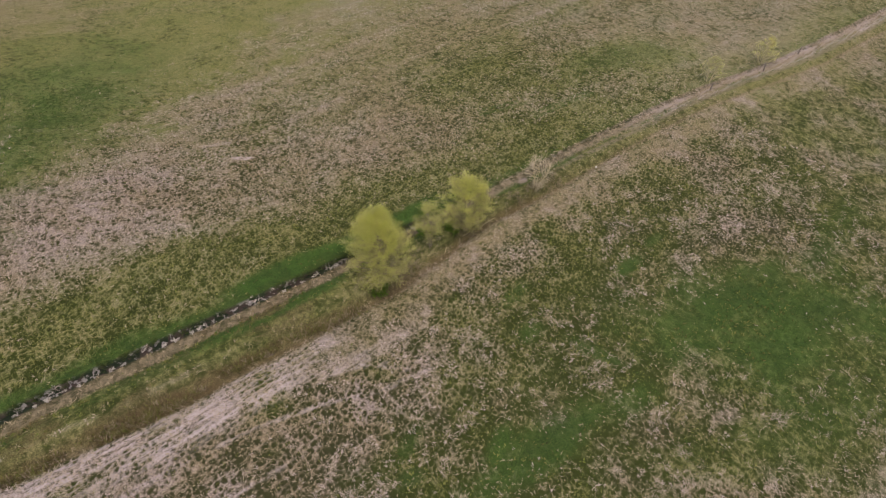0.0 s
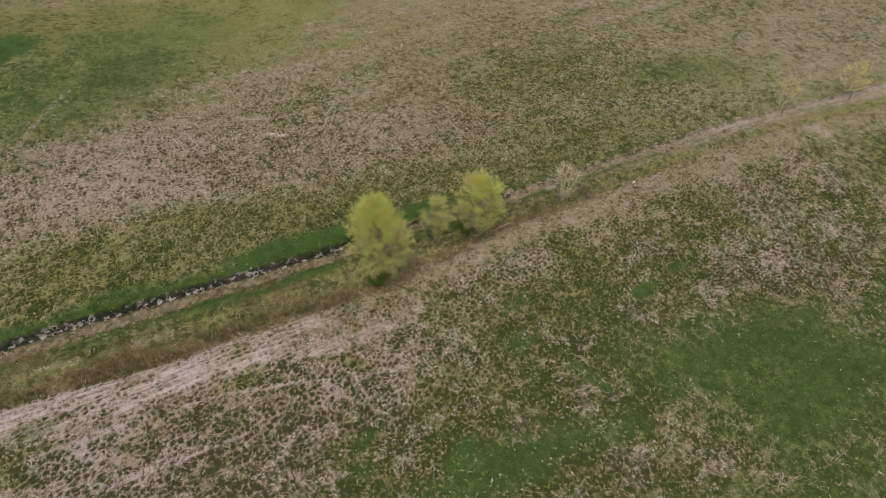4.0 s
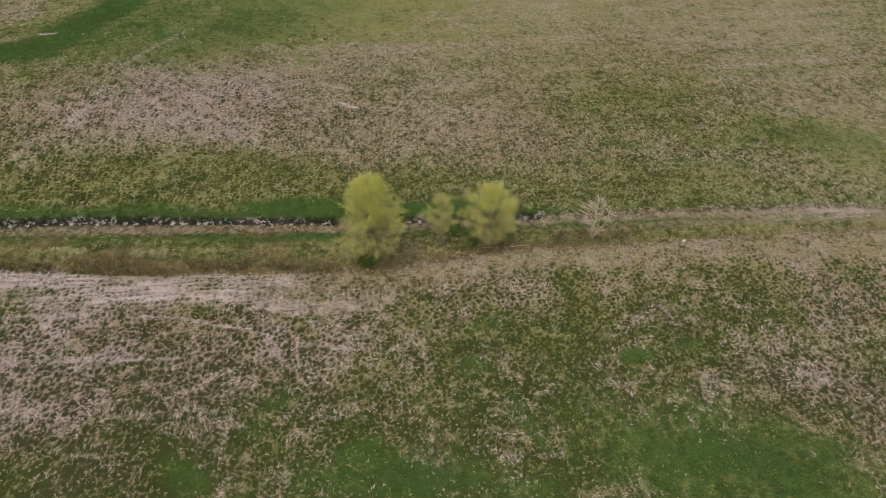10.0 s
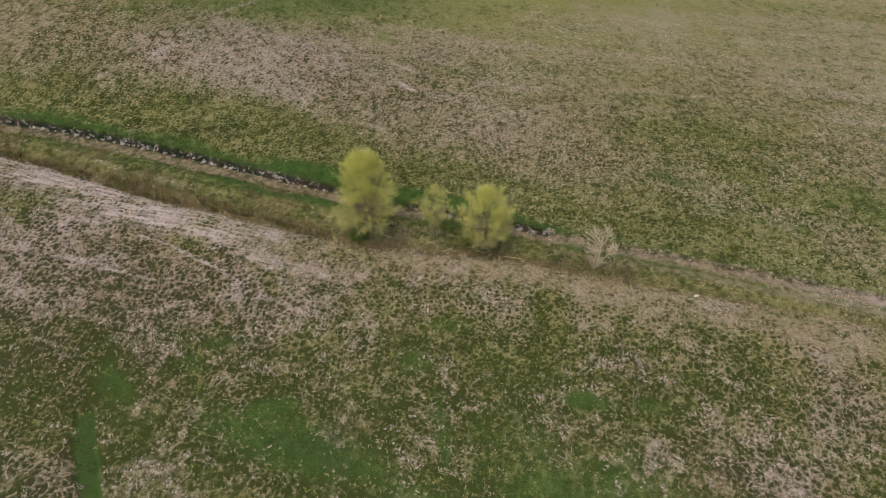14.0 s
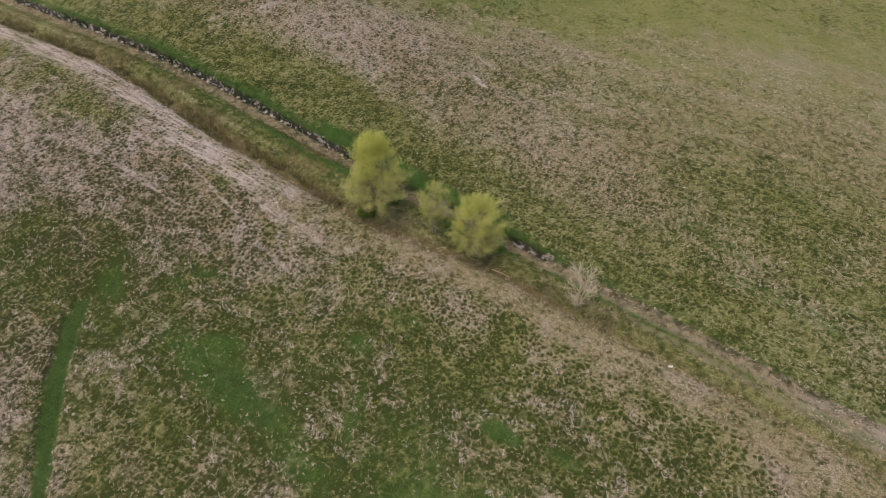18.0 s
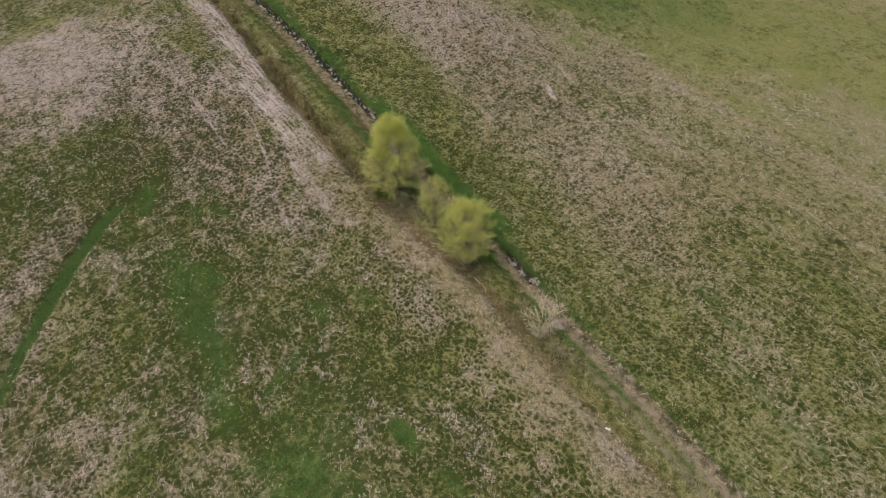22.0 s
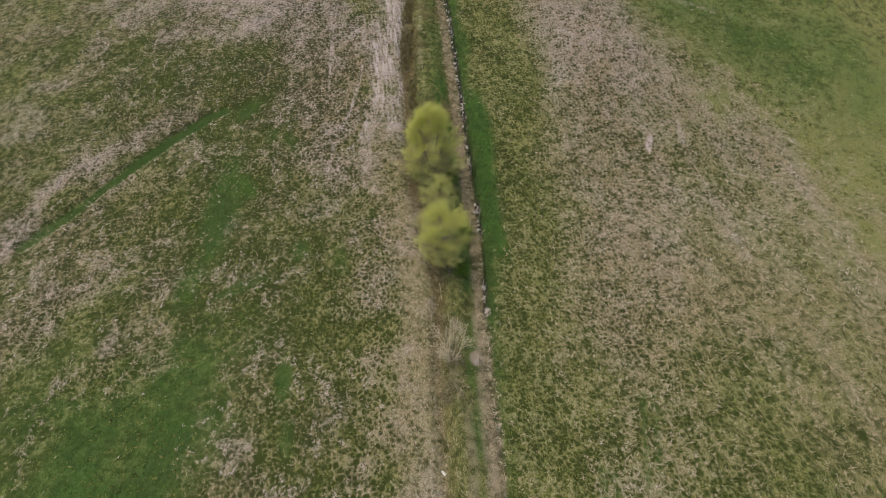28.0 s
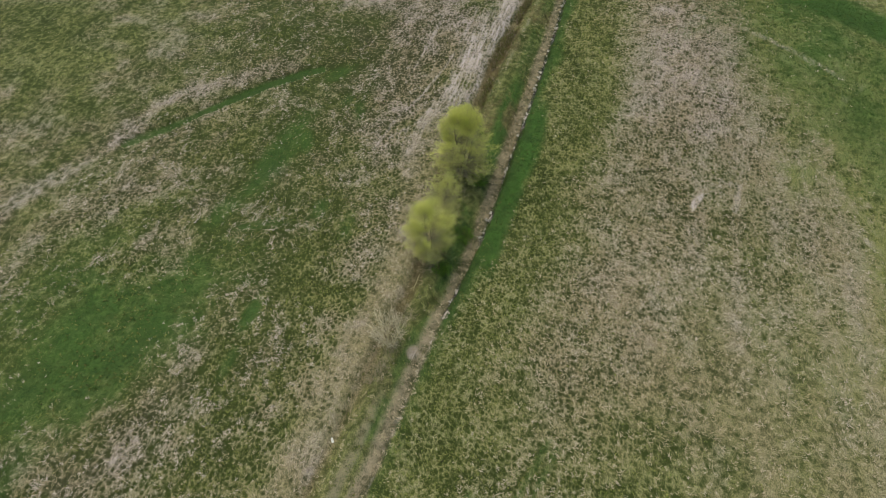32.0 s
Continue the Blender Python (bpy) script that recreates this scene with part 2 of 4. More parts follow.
DARK_GREEN = ((0.85, 23.0, -20.6, 5.8, 2.0, -12, 0.8), (0.70, 27.6, -25.8, 4.4, 1.4, -28, 0.8), (0.55, 20.8, -24.6, 3.6, 1.8, -40, 0.8), (0.70, 1.3, -19.0, 3.0, 0.75, -6, 0.7), (0.75, -8.7, -14.7, 1.1, 0.7, 0, 0.5), (0.55, 18.4, -12.4, 1.2, 0.45, 0, 0.5), (0.40, 9.6, -16.9, 1.4, 0.35, -70, 0.5),
              (0.45, 22.9, -12.0, 0.9, 0.35, 0, 0.5), (0.35, -12, 36, 6, 2.2, 45, 0.7), (0.35, 46, 9.8, 7, 1.8, -14, 0.8), (0.40, 33.5, -22.6, 3, 1.0, 0, 0.7), (0.35, -12.5, -17.4, 1.0, 0.5, -40, 0.6))
BLEACHED = ((0.24, -19, 18, 11, 6, 25, 0.6), (-0.35, 0, 56, 40, 12, 8, 0.8), (0.45, -10.0, 13.3, 2.2, 1.0, -30, 0.6), (0.36, -28, -13, 12, 7, 20, 0.7), (0.50, -37, -21, 12, 9, 70, 0.7), (0.35, -9.8, -30.2, 5.5, 1.3, -50, 0.6), (0.45, 3, -38.6, 10, 1.3, -20, 0.6), (0.55, 19.6, -9.5, 1.3, 0.6, -10, 0.5),
            (0.25, 33, -14.5, 7, 2.5, -6, 0.8), (0.25, -3, -9.5, 6, 2.0, -8, 0.7), (0.30, 12.8, -26.0, 1.6, 0.8, -20, 0.6), (-0.20, -21.5, -26, 9, 3.6, 96, 0.7), (-0.28, 27, 24, 13, 9, 20, 0.9), (-0.40, -16, -17, 7, 3.5, -20, 0.7), (0.20, 58, 2, 22, 9, -6, 0.9))
# faint wheel tracks and trodden ways
TRACKS = (((-15.5, -1.9), (-11.2, -2.6), (-8.3, -4.2), (-5.8, -6.4), (-3.6, -8.4)), ((-26, -4.9), (-19, -5.3), (-14.6, -5.9), (-10.1, -7.0), (-6.2, -8.6), (-2.0, -9.4)), ((-16, -3.6), (-12.9, -4.2), (-8.3, -5.4), (-4.2, -7.1)),
          ((-30, -8.6), (-22, -8.6), (-12, -9.4)))
PALE_LINES = (((-30.2, 10.8), (-26.4, 17.4)), ((-29.0, 10.4), (-25.2, 17.0)), ((-24.4, 19.0), (-20.5, 28.1), (-17.2, 34.4), (-15.6, 33.0)), ((-0.6, 34.2), (0.8, 35.6)), ((-3.9, 22.4), (-3.7, 24.0), (-1.2, 23.9)))


def cover(x, y):
    """What grows where: shares of green grass, lush dark grass, bleached straw, red-brown grass and bare earth."""
    d, lo, rough = across(x, y), verge(x), ragged(x, y)
    n, s = -d, d * 6.2 / lo
    wob = fbm(x, y, 6, 31) - 0.5
    fine = fbm(x, y, 1.6, 37, 3) - 0.5
    patchy = fbm(x, y, 2.6, 39, 4) - 0.5
    north = 1 - smooth(d, -0.3, 0.1)
    south = smooth(d, lo - 0.5, lo + 0.3)
    strip = (1 - north) * (1 - south)
    # the growth drifts along the fall of the south field, and along the fence line in the north one
    drift = north * (fbm(x * 0.45 + 0.11 * y, y - 0.25 * x, 3.2, 43, 3) - 0.5) + (1 - north) * (fbm((0.67 * x - 0.74 * y) * 0.22, 0.74 * x + 0.67 * y, 2.4, 43, 3) - 0.5) * (0.7 + 0.8 * smooth(-y, 14, 24))
    rows = (fbm(x * 0.10 + 0.02 * y, y, 1.5, 45, 3) - 0.5) * smooth(y, 12, 24)
    reach = 1 - 0.28 * smooth(x, 2, 22)
    gn = 0.29 + 0.66 * (1 - smooth(n + 5 * wob, 3.0 * reach, 11.5 * reach)) * (1 - 0.45 * smooth(x, 26, 42)) + 0.12 * smooth(x, 14, 30) + 0.12 * smooth(y, 30, 50) + 0.10 * smooth(y, 10, 20) * smooth(x, -2, 10)
    gn = gn + sum_blobs(x, y, rough, NORTH_GREEN) + 0.45 * drift + 0.5 * rows
    lush = smooth(n, -0.2, 0.2) * (1 - smooth(n + 1.6 * wob, 0.4, 1.6)) * (0.35 + 0.40 * band(x, -36, 12, 4)) * (1 - 0.6 * smooth(x, 18, 30)) * (0.45 + 0.9 * fbm(x, y, 2.0, 55, 3))
    lush = np.maximum(lush, smooth(n, -0.2, 0.2) * (1 - smooth(n + 1.2 * wob + 0.03 * np.abs(x - 2), 1.7, 2.7)) * band(x, -11, 10, 2.0))
    gs = 0.54 + 0.5 * wob + 0.6 * drift + sum_blobs(x, y, rough, SOUTH_GREEN) + sum_blobs(x, y, rough, SOUTH_STRAW)
    patches = np.clip(sum_blobs(x, y, rough, LUSH_PATCHES) + sum_blobs(x, y, rough, LUSH_NORTH), 0, 1)
    ditch = stroke(x, y, DITCH, 0.85, 0.6 * rough) * (0.55 + 0.45 * smooth(-x, 3.5, 7.5))
    lush = np.maximum(lush, patches * np.clip(0.1 + 1.4 * fbm(x, y, 2.3, 49, 4), 0, 1))
    far_green = stroke(x, y, ((-48, 26), (-36, 25.5), (-31, 27.5), (-26, 38), (-22, 46)), 3.4, 0.8 * rough)
    lush = np.maximum(np.maximum(lush, ditch), far_green)
    dark = np.clip(sum_blobs(x, y, rough, DARK_GREEN), 0, 1) * np.clip(0.25 + 1.4 * fbm(x, y, 1.4, 47, 4), 0, 1)
    dark = np.maximum(dark, 0.6 * far_green * smooth(fbm(x, y, 3.0, 53, 3), 0.30, 0.55))
    dark = np.maximum(dark, ditch * stroke(x, y, DITCH, 0.7, 0.5 * rough))
    g = north * gn + south * gs
    # the strip between: bare lane, olive grass, pale fringe, red-brown slope
    g = g + strip * (0.95 * band(s, 1.5, 3.7, 0.35) + 0.80 * band(s, 3.7, 5.6, 0.4) + 0.5 * wob + 0.4 * drift)
    lush = lush + strip * (0.30 + 0.28 * smooth(x, -16, -12) + 0.3 * band(x, -15, -2, 2)) * band(s, 1.5, 2.9, 0.35) * smooth(fbm(x, y * 2, 5, 61), 0.40, 0.56)
    west = 1 - smooth(x, -7, -1)
    brown = 0.66 * band(s, 4.7, 6.1, 0.3) * (0.25 + 0.75 * west * smooth(x, -34, -22)) * (0.5 + fbm(x * 0.5, y, 2.0, 63, 3)) * (1 - 0.3 * smooth(x, 30, 50))
    brown = brown + strip * (0.10 + 0.3 * west) * smooth(fbm(x * 0.6, y, 2.6, 67), 0.48, 0.62)
    brown = brown + 0.44 * band(s, 5.0, 6.4, 0.4) * band(x, -3, 19, 2.5) * (0.5 + fbm(x, y, 1.8, 69, 3))
    dark = np.maximum(dark, 0.55 * lush * north * smooth(fbm(x, y, 1.6, 57, 3), 0.46, 0.66) * (1 - smooth(n, 4, 6)))
    dark = np.maximum(dark, 0.9 * band(n + 0.5 * wob, -0.1, 0.55, 0.12) * (1 - smooth(x, 15, 19)) * smooth(fbm(x, y, 1.3, 59, 3), 0.3, 0.5))
    bare = band(d + 0.3 * wob, 0.40, 1.25, 0.22) * (0.40 + 0.20 * smooth(x, 8, 20) + 0.5 * wob) + 0.6 * smooth(x, 20, 26) * band(d + 0.2 * wob, 1.6, 2.3, 0.2)
    bare = bare + 0.9 * blob(x, y, rough, 18.85, 1.2, 0.6, 0.5, 0, 0.3) + 0.5 * blob(x, y, rough, 12.8, -26.0, 1.2, 0.5, -20, 0.5) + 0.5 * blob(x, y, rough, 4.2, -2.0, 1.3, 0.5, 0, 0.5)
    fringe = strip * (0.1 + 0.5 * west) * band(s, 3.6, 4.2, 0.25) * smooth(fbm(x, y, 2.4, 77), 0.4, 0.55)
    # bleached track, the wheel tracks that leave it, and the worn lane south of the trees
    wide = np.interp(x, (-60, -34, -27, -20, -13, -6), (2.2, 2.3, 3.0, 3.3, 3.2, 2.6))
    track = d - lo + 0.5 * wob
    white = smooth(track, -0.25, 0.45) * (1 - smooth(track, wide - 1.1, wide + 1.0)) * (1 - smooth(x + 5 * wob, -13, -5)) * (0.85 + 0.5 * fine)
    white = np.maximum(white, 0.7 * band(d - lo - 0.16 * (x + 13), 1.8, 3.0, 0.6) * smooth(x, -15, -12) * (1 - smooth(x + 4 * wob, -9, 0)) * (0.8 + fine))
    for k, line in enumerate(TRACKS):
        white = np.maximum(white, (0.60 if k == 0 else 0.45) * stroke(x, y, line, 0.22, 0.8 * rough) * smooth(fine, -0.30, 0.05))
    white = white * (1 - 0.25 * smooth(-x, 18, 32)) * (0.62 + 0.65 * smooth(fbm(x * 0.16, d, 0.75, 97, 3), 0.34, 0.58))
    lane = band(d - lo + 1.0 * wob, 0.0, np.interp(x, (-10, 0, 8, 14), (5.2, 4.0, 3.1, 2.7)), 0.6) * (0.62 + 0.5 * fine + 0.4 * smooth(x, 8, 20)) * smooth(x, -13, -6) * (1 - 0.45 * smooth(x, 13, 26) - 0.3 * smooth(x, 34, 52))
    white = np.maximum(white, 0.8 * smooth(x + 6 * wob, 30, 44) * band(d + 0.8 * wob, 0.3, 1.8, 0.35) * (0.7 + 1.2 * fine))
    for line in PALE_LINES:
        white = np.maximum(white, 0.26 * stroke(x, y, line, 0.42, 0.8 * rough) * smooth(fine, -0.25, 0.10))
    for cx, cy, rx, ry, turn in ((-1.5, 20.7, 0.95, 0.27, -30), (-0.7, 20.5, 0.5, 0.16, -20), (-10.95, -0.85, 0.36, 0.16, -5), (18.85, 1.2, 0.5, 0.36, 0), (-31.6, 30, 0.9, 0.2, 8)):
        white = np.maximum(white, 1.1 * blob(x, y, rough, cx, cy, rx, ry, turn, 0.35))
    for k, (x0, y0, x1, y1) in enumerate(((27.6, 7.6, 36.5, 6.7), (28.0, 8.3, 36.0, 7.4), (23.0, 11.8, 29.0, 10.1), (23.4, 12.5, 28.4, 11.0))):
        lush = np.maximum(lush, 0.32 * stroke(x, y, ((x0, y0), (x1, y1)), 0.34, 0.5 * rough))
    pale = 0.38 + 0.08 * north * smooth(x, -14, 0) + 0.10 * smooth(y, 15, 35) * (1 - smooth(y, 38, 50)) - 0.4 * rows + sum_blobs(x, y, rough, BLEACHED) + 0.6 * fine + 1.0 * patchy * (0.5 + 0.5 * south) + 0.4 * drift + 0.6 * white + fringe - 0.3 * band(d, 0.3, 1.3, 0.2) - 0.20 * band(s, 1.3, 6.0, 0.3)
    calm = blob(x, y, rough, 24, -22.5, 10.5, 4.6, -26, 0.5)
    g = np.clip(g + 0.30 * fine - 1.25 * patchy * south * (1 - 0.7 * calm), 0, 1) * (1 - 0.9 * white) * (1 - 0.85 * lane)
    return g, np.clip(lush * (1 - white), 0, 1), np.clip(pale, 0, 1.4), np.clip(brown, 0, 1), np.clip(bare, 0, 1), np.clip(lane, 0, 1), np.clip(white, 0, 1), np.clip(dark, 0, 1)


THATCHED = ((0.6, 6, -1.7, 9, 1.3, -6, 0.6), (0.6, 58, 0, 24, 13, -6, 0.8), (0.7, 36, 38, 28, 13, 10, 0.8), (0.6, 14, 42, 22, 8, 20, 0.8), (0.5, -11, 38, 20, 9, 48, 0.8), (-0.45, -16, -16, 11, 7, 0, 0.7), (-0.5, -19, -24, 8, 5, 90, 0.7),
            (-0.3, 8, -16, 14, 6, 0, 0.7), (0.25, 32, -4, 10, 3, -4, 0.7), (0.7, -2, 64, 44, 14, 0, 0.7), (-0.3, 20, -11, 9, 4, 0, 0.7), (0.5, 23.5, -23.5, 10, 5.5, -28, 0.6), (0.60, -37, -20, 13, 9, 60, 0.8))


def thatch_cover(x, y, lane):
    """How far a close mat of dead grass hides the hollows between the clumps."""
    return 1.0 * lane + 0.45 * band(bank_line(x) - y, 1.0, verge(x), 0.4) + 0.18 * smooth(y, 4, 10) + 0.25 * smooth(y, 15, 35) * (1 - smooth(x, 0, 20)) - 0.35 * smooth(bank_line(x) - y, 6, 10) + sum_blobs(x, y, ragged(x, y), THATCHED) + 0.7 * (fbm(x, y, 7, 95, 3) - 0.5)


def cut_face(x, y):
    """The bare earth face of the cut bank."""
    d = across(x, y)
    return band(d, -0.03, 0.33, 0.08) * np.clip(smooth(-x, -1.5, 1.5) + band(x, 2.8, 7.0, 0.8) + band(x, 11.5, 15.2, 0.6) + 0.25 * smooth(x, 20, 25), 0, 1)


def set_layers(me, names_values):
    for name, values in names_values:
        a = me.attributes.new(name, "FLOAT", "POINT")
        a.data.foreach_set("value", np.ascontiguousarray(values, dtype=np.float32))


def layer(nodes, name):
    n = nodes.new("ShaderNodeAttribute")
    n.attribute_name = name
    return n.outputs["Fac"]


def mesh_from(name, verts, faces):
    """A mesh from an array of places and an array of triangles or quads."""
    me = bpy.data.meshes.new(name)
    k = faces.shape[1]
    me.vertices.add(len(verts))
    me.vertices.foreach_set("co", np.ascontiguousarray(verts, dtype=np.float32).ravel())
    me.loops.add(faces.size)
    me.loops.foreach_set("vertex_index", np.ascontiguousarray(faces, dtype=np.int32).ravel())
    me.polygons.add(len(faces))
    me.polygons.foreach_set("loop_start", np.arange(0, faces.size, k, dtype=np.int32))
    me.update(calc_edges=True)
    return me


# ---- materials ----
STRAW_PALE, STRAW_TAN, SHADED_THATCH = (0.54, 0.455, 0.435), (0.37, 0.305, 0.205), (0.046, 0.047, 0.022)
GREEN, GREEN_DEEP, OLIVE = (0.118, 0.162, 0.030), (0.030, 0.072, 0.018), (0.25, 0.245, 0.085)
RED_BROWN, EARTH = (0.105, 0.080, 0.034), (0.23, 0.187, 0.14)


def grass_colours(nodes, links, rnd, g, lush, pale, brown, deep):
    straw = rgb_mix(nodes, links, math_node(nodes, links, "MULTIPLY", pale, math_node(nodes, links, "ADD", rnd, 0.3), True), STRAW_TAN, STRAW_PALE)
    green = rgb_mix(nodes, links, rnd, GREEN, OLIVE)
    c = rgb_mix(nodes, links, g, straw, green)
    c = rgb_mix(nodes, links, brown, c, rgb_mix(nodes, links, rnd, RED_BROWN, (0.22, 0.175, 0.088)))
    c = rgb_mix(nodes, links, lush, c, rgb_mix(nodes, links, rnd, GREEN_DEEP, (0.075, 0.148, 0.028)))
    # deep: near-black for dark growth and for shade put into the colour
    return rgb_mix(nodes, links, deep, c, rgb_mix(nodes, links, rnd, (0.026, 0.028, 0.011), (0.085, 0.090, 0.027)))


def make_ground_material():
    m, nodes, links, b = material("meadow_ground", 0.95)
    g, lush, pale, white = layer(nodes, "green"), layer(nodes, "lush"), layer(nodes, "pale"), layer(nodes, "white")
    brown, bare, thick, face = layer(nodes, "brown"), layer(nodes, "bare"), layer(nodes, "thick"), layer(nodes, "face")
    mul = lambda a, k: math_node(nodes, links, "MULTIPLY", a, k)
    add = lambda a, k: math_node(nodes, links, "ADD", a, k)
    broad = noise_node(nodes, links, 0.30, 3.0, 0.6)
    mid = noise_node(nodes, links, 1.1, 3.0, 0.6)
    warp = noise_node(nodes, links, 2.2, 2.0, 0.5)
    grain = noise_node(nodes, links, 13.0, 3.0, 0.7, stretch=(0.8, 1, 1))
    streak = noise_node(nodes, links, 3.0, 3.0, 0.65, stretch=(0.14, 1, 1))
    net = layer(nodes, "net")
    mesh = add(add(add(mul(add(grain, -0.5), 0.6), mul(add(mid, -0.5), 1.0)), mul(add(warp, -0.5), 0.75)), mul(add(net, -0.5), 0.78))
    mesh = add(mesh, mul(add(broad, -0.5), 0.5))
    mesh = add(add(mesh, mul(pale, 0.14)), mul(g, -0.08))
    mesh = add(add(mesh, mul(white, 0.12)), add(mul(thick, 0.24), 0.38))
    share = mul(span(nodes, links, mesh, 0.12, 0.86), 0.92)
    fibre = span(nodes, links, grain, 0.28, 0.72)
    # Hollows: dark grass and thatch with the shade between the ridges in the colour.
    hollow = rgb_mix(nodes, links, math_node(nodes, links, "ADD", mul(g, 1.2), 0.22, True), SHADED_THATCH, rgb_mix(nodes, links, broad, (0.030, 0.040, 0.011), (0.052, 0.072, 0.017)))
    tone = span(nodes, links, add(mul(pale, 0.8), mul(add(mid, -0.5), 0.8)), 0.10, 0.95)
    straw = rgb_mix(nodes, links, tone, rgb_mix(nodes, links, fibre, (0.12, 0.098, 0.060), (0.40, 0.322, 0.212)), rgb_mix(nodes, links, fibre, (0.145, 0.120, 0.108), (0.56, 0.475, 0.45)))
    green = rgb_mix(nodes, links, broad, rgb_mix(nodes, links, fibre, (0.045, 0.070, 0.014), (0.205, 0.265, 0.058)), rgb_mix(nodes, links, fibre, (0.085, 0.09, 0.028), (0.36, 0.335, 0.135)))
    straw = rgb_mix(nodes, links, math_node(nodes, links, "MULTIPLY", g, add(mul(net, -0.5), 1.08), True), straw, green)
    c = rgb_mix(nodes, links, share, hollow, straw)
    bleached = mul(white, span(nodes, links, add(add(mul(streak, 1.0), mul(grain, 0.30)), mul(net, 0.25)), 0.67, 0.90))
    c = rgb_mix(nodes, links, bleached, c, rgb_mix(nodes, links, grain, (0.37, 0.312, 0.308), (0.64, 0.562, 0.562)))
    c = rgb_mix(nodes, links, brown, c, rgb_mix(nodes, links, span(nodes, links, grain, 0.3, 0.7), (0.058, 0.044, 0.022), (0.20, 0.155, 0.084)))
    c = rgb_mix(nodes, links, lush, c, rgb_mix(nodes, links, span(nodes, links, add(mul(grain, 0.7), mul(mid, 0.3)), 0.3, 0.65), (0.020, 0.046, 0.013), (0.070, 0.145, 0.030)))
    c = rgb_mix(nodes, links, layer(nodes, "dark"), c, rgb_mix(nodes, links, span(nodes, links, add(mul(grain, 0.7), mul(mid, 0.3)), 0.3, 0.65), (0.020, 0.046, 0.013), (0.060, 0.105, 0.027)))
    c = rgb_mix(nodes, links, mul(bare, span(nodes, links, add(mul(grain, 0.5), mul(mid, 0.5)), 0.35, 0.55)), c, rgb_mix(nodes, links, mid, EARTH, (0.28, 0.235, 0.170)))
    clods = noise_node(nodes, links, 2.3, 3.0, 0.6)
    # Bank face: dark earth, with the shade under the grass edge in its colour.
    shaded_earth = rgb_mix(nodes, links, span(nodes, links, mid, 0.45, 0.55), (0.020, 0.030, 0.018), rgb_mix(nodes, links, grain, (0.030, 0.024, 0.022), (0.085, 0.066, 0.056)))
    c = rgb_mix(nodes, links, face, c, rgb_mix(nodes, links, span(nodes, links, add(mul(clods, 0.8), mul(grain, 0.2)), 0.525, 0.60), shaded_earth, rgb_mix(nodes, links, grain, (0.17, 0.155, 0.15), (0.36, 0.34, 0.33))))
    links.new(c, b.inputs["Base Color"])
    bump = nodes.new("ShaderNodeBump")
    bump.inputs["Strength"].default_value = 0.9
    bump.inputs["Distance"].default_value = 0.12
    links.new(add(warp, mul(grain, 0.5)), bump.inputs["Height"])
    links.new(bump.outputs["Normal"], b.inputs["Normal"])
    return m


def make_blade_material(name):
    m, nodes, links, b = material(name, 0.8)
    c = grass_colours(nodes, links, layer(nodes, "rnd"), layer(nodes, "green"), layer(nodes, "lush"), layer(nodes, "pale"), layer(nodes, "brown"), layer(nodes, "deep"))
    links.new(c, b.inputs["Base Color"])
    return m


def make_leaf_material(name, dark, light):
    m, nodes, links, b = material(name, 0.6)
    geo = nodes.new("ShaderNodeNewGeometry")
    c = rgb_mix(nodes, links, geo.outputs["Random Per Island"], dark, light)
    links.new(c, b.inputs["Base Color"])
    tr = nodes.new("ShaderNodeBsdfTranslucent")
    links.new(c, tr.inputs["Color"])
    mx = nodes.new("ShaderNodeMixShader")
    mx.inputs[0].default_value = 0.62
    links.new(b.outputs[0], mx.inputs[1])
    links.new(tr.outputs[0], mx.inputs[2])
    links.new(mx.outputs[0], nodes["Material Output"].inputs["Surface"])
    return m


def make_bark_material(name, dark, light):
    m, nodes, links, b = material(name, 0.9)
    f = noise_node(nodes, links, 14.0, 4.0, 0.6, stretch=(1, 1, 0.25))
    links.new(rgb_mix(nodes, links, span(nodes, links, f, 0.3, 0.7), dark, light), b.inputs["Base Color"])
    return m


M_GROUND = make_ground_material()
M_BLADE = make_blade_material("meadow_grass")
M_LEAF = make_leaf_material("spring_willow_leaf", (0.46, 0.53, 0.11), (0.86, 0.86, 0.31))
M_LEAF_DULL = make_leaf_material("pale_spring_leaf", (0.45, 0.50, 0.14), (0.66, 0.68, 0.25))
M_WEED = make_leaf_material("nettle_green_leaf", (0.08, 0.17, 0.028), (0.18, 0.29, 0.045))
M_BARK = make_bark_material("willow_bark", (0.22, 0.19, 0.13), (0.40, 0.35, 0.25))
M_TWIG = make_bark_material("bleached_twig", (0.44, 0.38, 0.24), (0.66, 0.585, 0.38))
M_BUSH = make_bark_material("pale_bush_twig", (0.44, 0.375, 0.27), (0.70, 0.62, 0.48))
M_POST = make_bark_material("weathered_post_wood", (0.14, 0.12, 0.10), (0.30, 0.27, 0.23))
M_TUFT = make_bark_material("bleached_tuft", (0.34, 0.315, 0.29), (0.52, 0.49, 0.455))
M_PALE = make_bark_material("pale_litter", (0.55, 0.53, 0.50), (0.75, 0.74, 0.71))


# ---- ground: one sheet to the horizon ----
def axis(lo, hi, step, far):
    inner = np.arange(lo, hi + step / 2, step)
    a, b = [lo], [hi]
    for line, way, end in ((a, -1, lo), (b, 1, hi)):
        k = step
        while abs(line[-1]) < far:
            k *= 1.03 if abs(line[-1] - end) < 10 else 1.09
            line.append(line[-1] + way * k)
    return np.concatenate([a[:0:-1], inner, b[1:]])


